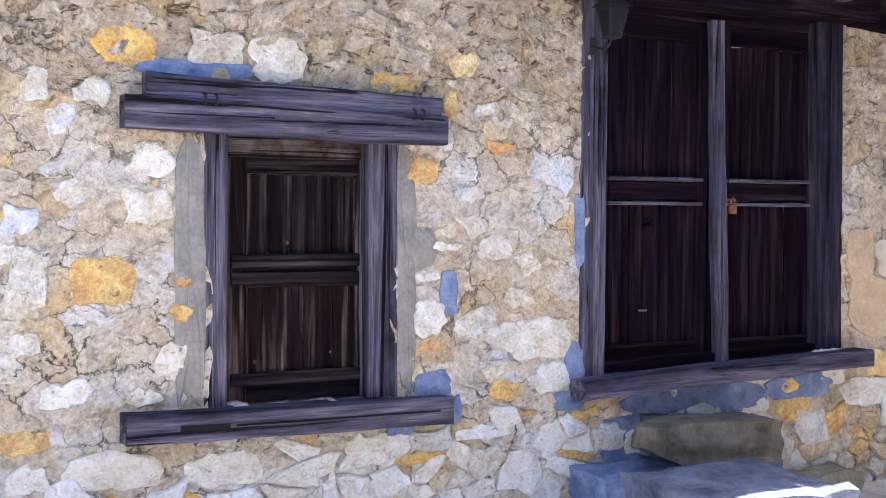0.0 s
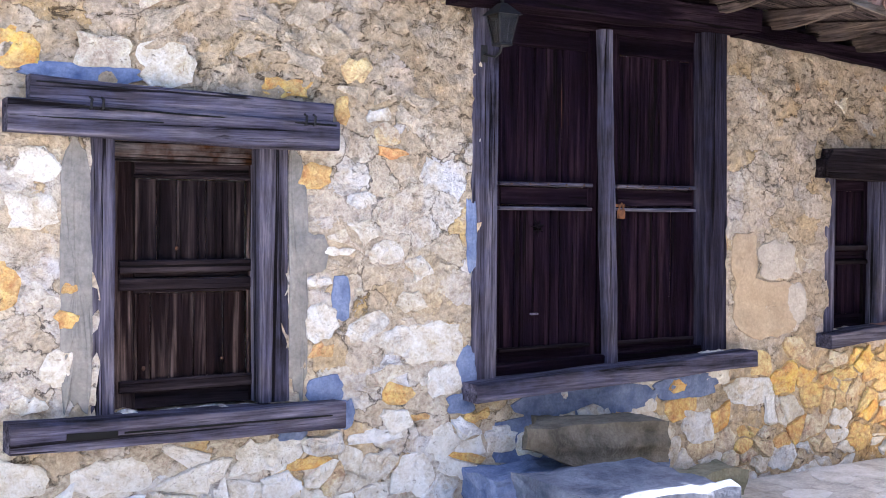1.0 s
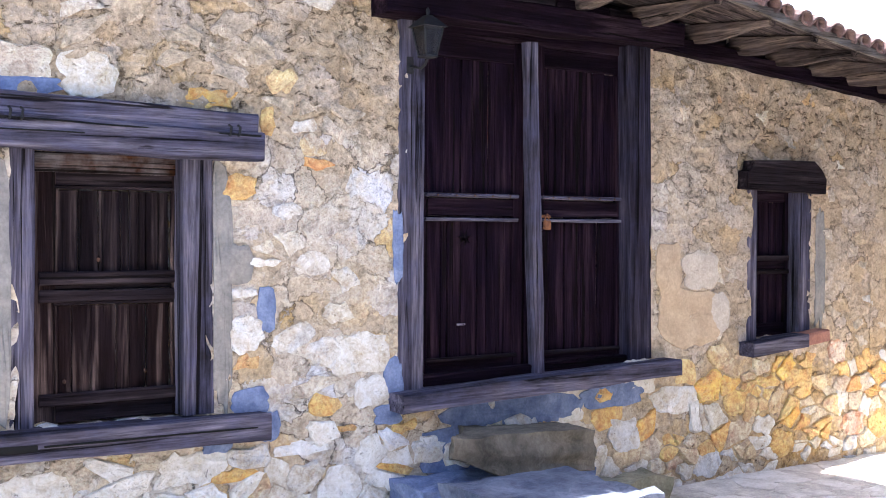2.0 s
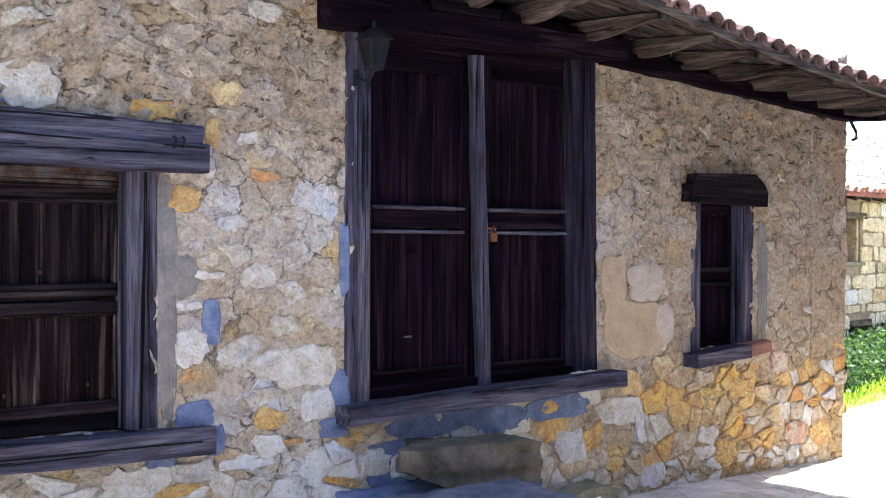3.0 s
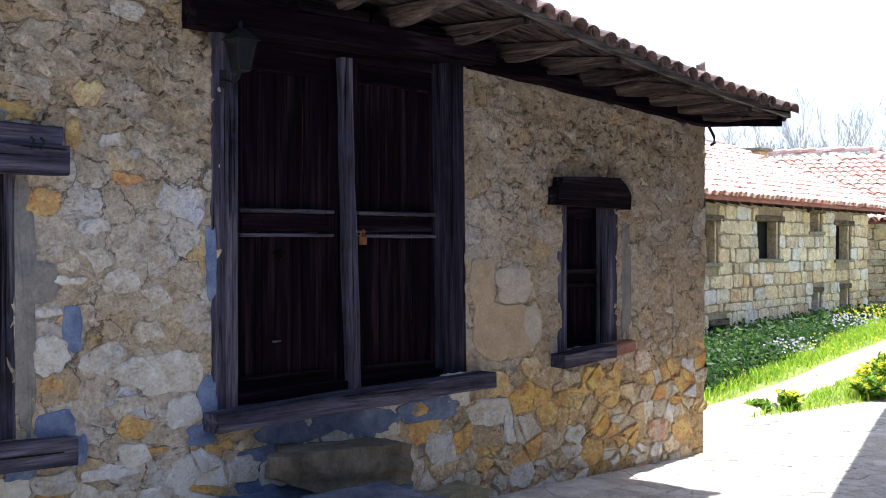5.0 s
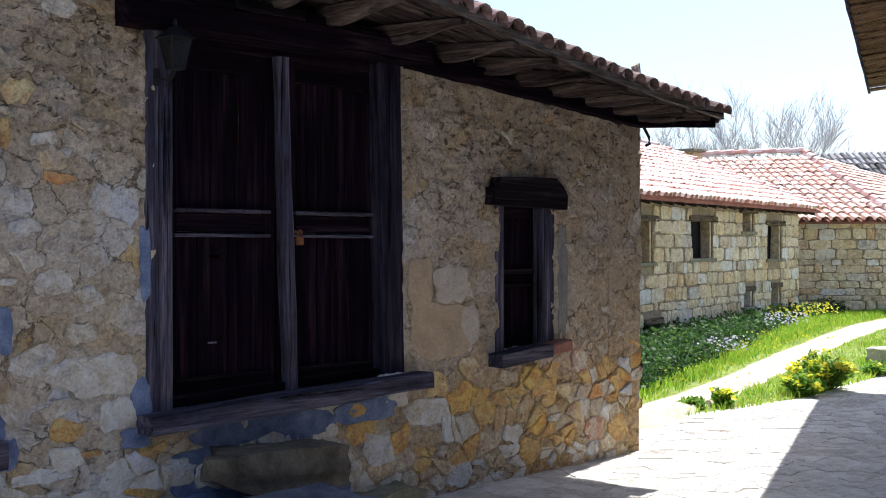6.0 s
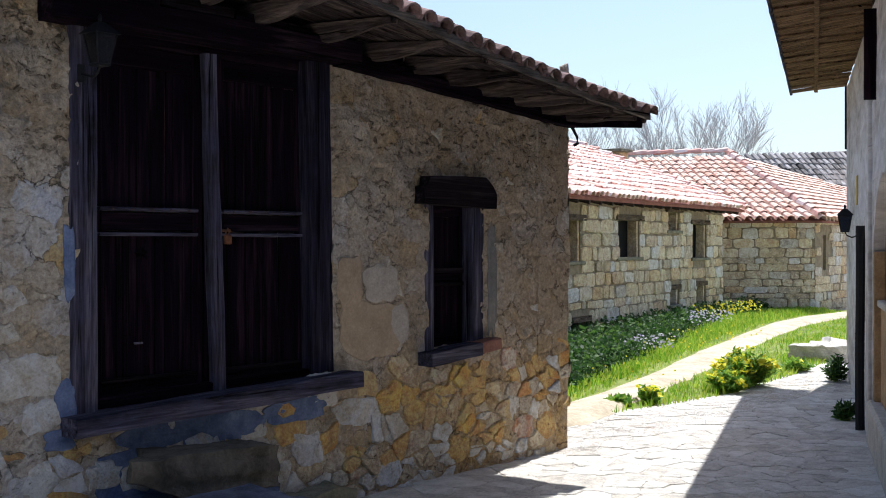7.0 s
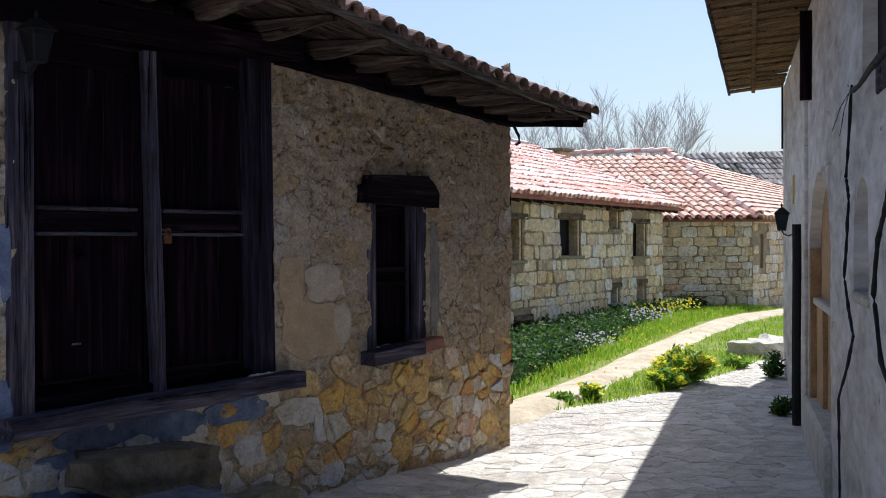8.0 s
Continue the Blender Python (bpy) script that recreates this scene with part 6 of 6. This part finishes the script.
def build_tree(x, y, height, seed, spread=0.5):
    rnd = random.Random(seed)
    tree = thing("tree", "leafless slender tree behind the barns", "tree", "bare trees", (x, y, 0))
    lv, lf, tv, tf = [], [], [], []

    def tube(v, f, a0, b0, r0, r1, n):
        d = (b0 - a0).normalized()
        s = d.cross(Vector((0.3, 0.9, 0.2))).normalized()
        u = s.cross(d)
        o = len(v)
        for p, r in ((a0, r0), (b0, r1)):
            v += [p + (s * math.cos(2 * math.pi * i / n) + u * math.sin(2 * math.pi * i / n)) * r for i in range(n)]
        f += [(o + i, o + (i + 1) % n, o + n + (i + 1) % n, o + n + i) for i in range(n)]

    def grow(p, d, ln, r, level):
        steps = 3
        for i in range(steps):
            q = p + d * (ln / steps)
            r1 = r * 0.86
            tube(lv if level < 2 else tv, lf if level < 2 else tf, p, q, r, r1, 5 if level < 2 else 3)
            p, r = q, r1
            d = (d + Vector((rnd.uniform(-0.14, 0.14), rnd.uniform(-0.14, 0.14), rnd.uniform(-0.02, 0.12)))).normalized()
            if level < 5 and (i > 0 or level > 0):
                for _ in range(rnd.choice((1, 2, 2)) if level < 4 else 1):
                    e = (d + Vector((rnd.uniform(-1, 1), rnd.uniform(-1, 1), rnd.uniform(-0.1, 0.5))) * spread).normalized()
                    grow(p, e, ln * rnd.uniform(0.5, 0.72), max(r * 0.5, 0.006), level + 1)

    grow(Vector((0, 0, 0)), Vector((0, 0, 1)), height * 0.47, 0.09, 0)
    mesh_object("trunk", lv, lf, M_BARK, tree)
    tagged(mesh_object("crown", tv, tf, M_BARK, tree), kind="stuff")
    return tree


for x, y, h, sd in ((39.3, 18.3, 6.0, 1), (39.9, 17.2, 6.6, 2), (40.4, 16.3, 7.2, 3), (41.0, 15.3, 7.3, 4), (41.6, 14.2, 6.5, 7)):
    build_tree(x, y, h, sd, 0.62)


# ---------------------------------------------------------------- grass, weeds, flowers
def leaf_mat(name, c1, c2, c3):
    k = Nodes(name)
    rnd = k.n("ShaderNodeNewGeometry").outputs["Random Per Island"]
    col = k.ramp(rnd, [(0.0, c1), (0.5, c2), (1.0, c3)])
    k.done(col, 0.6)
    thin = k.n("ShaderNodeBsdfTranslucent", Color=col)
    both = k.n("ShaderNodeMixShader", Fac=0.45)
    k.t.links.new(k.b.outputs[0], both.inputs[1])
    k.t.links.new(thin.outputs[0], both.inputs[2])
    k.t.links.new(both.outputs[0], k.t.nodes["Material Output"].inputs["Surface"])
    return k.m


M_BLADE = leaf_mat("grass_blade", (0.13, 0.32, 0.02), (0.32, 0.50, 0.04), (0.58, 0.60, 0.10))
M_WEED = leaf_mat("weed_leaf", (0.015, 0.045, 0.012), (0.04, 0.095, 0.022), (0.10, 0.18, 0.035))
M_BUSH = leaf_mat("spurge_leaf", (0.09, 0.22, 0.03), (0.18, 0.34, 0.04), (0.34, 0.46, 0.06))
M_YELLOW = leaf_mat("yellow_petal", (0.75, 0.62, 0.03), (0.82, 0.74, 0.04), (0.70, 0.74, 0.10))
M_VIOLET = leaf_mat("pale_violet_petal", (0.6, 0.55, 0.68), (0.72, 0.7, 0.76), (0.45, 0.36, 0.62))


def path_gap(x, y):
    """Metres beyond the footpath's edge."""
    best = 9.0
    for (ax, ay, aw), (bx, by, bw) in zip(PATH_LINE, PATH_LINE[1:]):
        t = max(0, min(1, ((x - ax) * (bx - ax) + (y - ay) * (by - ay)) / ((bx - ax) ** 2 + (by - ay) ** 2)))
        best = min(best, math.hypot(x - ax - (bx - ax) * t, y - ay - (by - ay) * t) - aw - (bw - aw) * t)
    return best


def verge_low(x):
    return 0.85 - 0.1 * (x - 9.9) if x < 13.3 else 0.5 + 0.11 * (x - 13.3)


def barn_line(x):
    return 4.65 + 0.151 * (x - 12.9)


def blades(name, n, where, hgt, wid, material, label, seed, leafy=False):
    rnd = random.Random(seed)
    verts, faces = [], []
    made = tries = 0
    while made < n and tries < n * 12:
        tries += 1
        x, y = rnd.uniform(9.0, 28), rnd.uniform(0.3, 7.0)
        k = where(x, y)
        if rnd.random() > k:
            continue
        made += 1
        z = ground_height(x, y)
        h, w = rnd.uniform(*hgt) * (0.6 + 0.4 * k), rnd.uniform(*wid)
        q = rnd.uniform(0, math.tau)
        side = Vector((math.cos(q), math.sin(q), 0)) * w
        lean = Vector((rnd.uniform(-1, 1), rnd.uniform(-1, 1), 0)) * h * 0.45
        b = Vector((x, y, z - 0.01))
        o = len(verts)
        if leafy:
            b = b + Vector((rnd.uniform(-0.05, 0.05), rnd.uniform(-0.05, 0.05), h * rnd.random()))
            t = Vector((rnd.uniform(-1, 1), rnd.uniform(-1, 1), rnd.uniform(-0.2, 0.9))).normalized() * w * 3
            s = t.cross(Vector((rnd.uniform(-1, 1), rnd.uniform(-1, 1), 1))).normalized() * w
            verts += [b, b + t * 0.5 + s, b + t, b + t * 0.5 - s]
            faces.append((o, o + 1, o + 2, o + 3))
        else:
            verts += [b - side, b + side, b + side * 0.7 + lean * 0.4 + Vector((0, 0, h * 0.6)), b - side * 0.7 + lean * 0.4 + Vector((0, 0, h * 0.6)), b + lean + Vector((0, 0, h))]
            faces += [(o, o + 1, o + 2, o + 3), (o + 3, o + 2, o + 4)]
    ob = mesh_object(name, verts, faces, material)
    return tagged(ob, label, "plants", kind="stuff")


def in_verge(x, y):
    return verge_low(x) < y < barn_line(x) - 0.05 and x > 9.0


def w_short(x, y):
    if not in_verge(x, y) or path_gap(x, y) < 0.0:
        return 0
    patch = 0.55 + 0.6 * noise.noise(Vector((x * 1.1, y * 1.1, 4)))
    return max(0.0, min(1.0, patch + 0.25)) * (1 - 0.8 * w_weed(x, y))


def w_lush(x, y):
    if not in_verge(x, y) or path_gap(x, y) < 0.06 or y < 1.1 + 0.24 * (x - 11):
        return 0
    return smooth01((path_gap(x, y) - 0.05) / 0.3) * (1 - 0.85 * w_weed(x, y)) * (0.7 + 0.5 * noise.noise(Vector((x * 0.9, y * 0.9, 7))))


def w_weed(x, y):
    if not in_verge(x, y):
        return 0
    return smooth01((y - barn_line(x) + max(0.6, 2.5 - 0.18 * (x - 13))) / 0.5) * smooth01((path_gap(x, y) - 0.2) / 0.4)


blades("grass", 20000, w_short, (0.05, 0.14), (0.006, 0.012), M_BLADE, "short sunlit grass along the footpath", 1)
blades("tall_grass", 11000, w_lush, (0.09, 0.22), (0.008, 0.015), M_BLADE, "tall bright green grass beside the path", 2)
blades("weeds", 34000, w_weed, (0.2, 0.46), (0.016, 0.034), M_WEED, "dark leafy weeds against the barn wall", 3, True)
blades("weed_stems", 3000, w_weed, (0.2, 0.5), (0.006, 0.012), M_WEED, "dark weed stems against the barn wall", 4)


def clump(cx, cy, rad):
    return lambda x, y: max(0.0, 1 - math.hypot((x - cx) / rad, (y - cy) / rad))


def flowers(cx, cy, rad, n, z0, z1, material, label, seed, size=0.03):
    rnd = random.Random(seed)
    verts, faces = [], []
    for _ in range(n):
        r, q = rad * math.sqrt(rnd.random()), rnd.uniform(0, math.tau)
        x, y = cx + r * math.cos(q) * 1.6, cy + r * math.sin(q) * 0.7
        p = Vector((x, y, ground_height(x, y) + rnd.uniform(z0, z1)))
        nrm = Vector((rnd.uniform(-1, 0.2), rnd.uniform(-1, 0.2), rnd.uniform(0.2, 1))).normalized()
        s = nrm.cross(Vector((0, 0, 1))).normalized() * size
        u = nrm.cross(s).normalized() * size
        o = len(verts)
        verts += [p] + [p + s * math.cos(math.tau * i / 5) + u * math.sin(math.tau * i / 5) + nrm * 0.01 for i in range(5)]
        faces += [(o, o + 1 + i, o + 1 + (i + 1) % 5) for i in range(5)]
    return tagged(mesh_object("flowers", verts, faces, material), label, "flowers", kind="stuff")


flowers(16.0, 3.35, 0.42, 80, 0.16, 0.36, M_VIOLET, "pale violet wildflowers among weeds", 11, 0.022)
flowers(20.6, 4.65, 0.5, 90, 0.2, 0.42, M_VIOLET, "pale violet wildflowers by the barn", 12, 0.022)
flowers(22.6, 5.2, 0.8, 130, 0.25, 0.46, M_YELLOW, "yellow wildflowers by the barn", 13, 0.024)
flowers(17.8, 3.55, 1.3, 60, 0.1, 0.3, M_YELLOW, "scattered yellow wildflowers", 14, 0.018)
flowers(13.0, 2.2, 1.3, 40, 0.05, 0.22, M_YELLOW, "scattered yellow wildflowers", 15, 0.016)


def build_bush(name, x, y, rad, hgt, seed, n, blossoms, label, leaf):
    rnd = random.Random(seed)
    bush = thing(name, label, "plant", at=(x, y, ground_height(x, y)))
    sb, lv, lf, fv, ff = bmesh.new(), [], [], [], []
    for i in range(n):
        q, r = rnd.uniform(0, math.tau), rad * math.sqrt(rnd.random())
        top = Vector((r * math.cos(q), r * math.sin(q), hgt * (1 - 0.55 * (r / rad) ** 2) * rnd.uniform(0.7, 1.05)))
        foot = Vector((top.x * 0.35, top.y * 0.35, -0.02))
        add_tube(sb, [foot, foot.lerp(top, 0.55) + Vector((0, 0, 0.03)), top], 0.006, 4)
        for j in range(20):
            t = 0.25 + 0.75 * (j / 19)
            p = foot.lerp(top, t)
            d = Vector((rnd.uniform(-1, 1), rnd.uniform(-1, 1), rnd.uniform(-0.1, 0.8))).normalized() * rnd.uniform(0.05, 0.10)
            s = d.cross(Vector((rnd.uniform(-1, 1), rnd.uniform(-1, 1), 1.0))).normalized() * 0.018
            o = len(lv)
            lv += [p, p + d * 0.5 + s, p + d, p + d * 0.5 - s]
            lf.append((o, o + 1, o + 2, o + 3))
        if rnd.random() < blossoms:
            for j in range(7):
                p = top + Vector((rnd.uniform(-0.05, 0.05), rnd.uniform(-0.05, 0.05), rnd.uniform(0, 0.05)))
                s, u = Vector((rnd.uniform(-1, 1), rnd.uniform(-1, 1), 0.3)).normalized() * 0.034, Vector((rnd.uniform(-1, 1), rnd.uniform(-1, 1), rnd.uniform(-0.5, 0.5))).normalized() * 0.034
                o = len(fv)
                fv += [p - s, p + u, p + s, p - u]
                ff.append((o, o + 1, o + 2, o + 3))
    tagged(part("stems", sb, M_BUSH, bush), kind="stuff")
    tagged(mesh_object("leaves", lv, lf, leaf, bush), kind="stuff")
    if fv:
        tagged(mesh_object("blossom", fv, ff, M_YELLOW, bush), kind="stuff")
    return bush


build_bush("flowering_bush", 13.85, 0.76, 0.40, 0.45, 1, 110, 0.36, "low spurge bush with yellow-green blossom", M_BUSH)
build_bush("flowering_bush", 13.25, 0.68, 0.30, 0.26, 2, 46, 0.2, "small spurge clump beside the paving", M_BUSH)
build_bush("leafy_plant", 11.75, 0.90, 0.17, 0.22, 3, 26, 0.1, "small leafy plant at the street edge", M_BUSH)
build_bush("leafy_plant", 11.3, 1.0, 0.14, 0.13, 4, 18, 0.0, "small leafy plant at the street edge", M_BUSH)
build_bush("leafy_plant", 15.7, 0.85, 0.20, 0.16, 5, 26, 0.1, "leafy weed beside the low rock", M_BUSH)
p = fpoint(-0.83, 0, 0.16)
build_bush("wall_weed", p.x, p.y, 0.15, 0.34, 6, 26, 0.0, "dark weeds at the foot of the plaster wall", M_WEED)
p = fpoint(-4.2, 0, 0.17)
build_bush("wall_weed", p.x, p.y, 0.14, 0.19, 7, 18, 0.0, "dark weeds at the foot of the plaster wall", M_WEED)
rough_block("low_rock", (16.9, 0.55, -0.1), (18.4, 1.5, 0.28), M_STEP_PALE, "low pale rock ledge at the street's edge", 12.0, 0.1, 0.09, "street edge rocks")


# ---------------------------------------------------------------- paving
def build_paving():
    rnd = random.Random(31)
    pave = thing("pavement", "uneven worn flagstones of the street", "pavement", kind="structure")
    seeds = []
    y = -6.6
    while y < 1.0:
        x = -4.0
        while x < 17.5:
            sx, sy = x + rnd.uniform(-0.11, 0.11), y + rnd.uniform(-0.09, 0.09)
            wall_side = (sx - FEND.x) * FOUT.x + (sy - FEND.y) * FOUT.y
            top = -0.12 if sx < 8.85 else verge_low(max(sx, 9.9)) - 0.08
            if wall_side > 0.12 and sy < top:
                seeds.append((sx, sy))
            x += rnd.uniform(0.14, 0.40)
        y += 0.18
    polys = cells(seeds, 12, 1.2, 0.4)
    n = 0
    vs, fs = [], []
    for (x, y), poly in zip(seeds, polys):
        geo = stone_geo(poly, 0.002, rnd.uniform(0.001, 0.010), rnd, 0.016, 0.04, 0.9, 3)
        if geo is None or (3.6 < x < 5.9 and y > -1.1):
            continue
        w = [(a0, b0, ground_height(a0, b0) + h) for a0, b0, h in geo[0]]
        if n < 300 and x > 6.0 and y > -2.9:
            mesh_object("flagstone", w, geo[1], M_FLAG, pave)
            n += 1
        else:
            o = len(vs)
            vs += w
            fs += [tuple(i + o for i in f) for f in geo[1]]
    tagged(mesh_object("paving_stones", vs, fs, M_FLAG_I, pave), "worn paving stones", kind="stuff")


M_FLAG_I = mat_stone("paving_rubble", [(0.0, (0.50, 0.47, 0.41)), (0.3, (0.68, 0.64, 0.58)), (0.6, (0.58, 0.53, 0.46)), (1.0, (0.74, 0.70, 0.63))], True, smear=0.1)
build_paving()
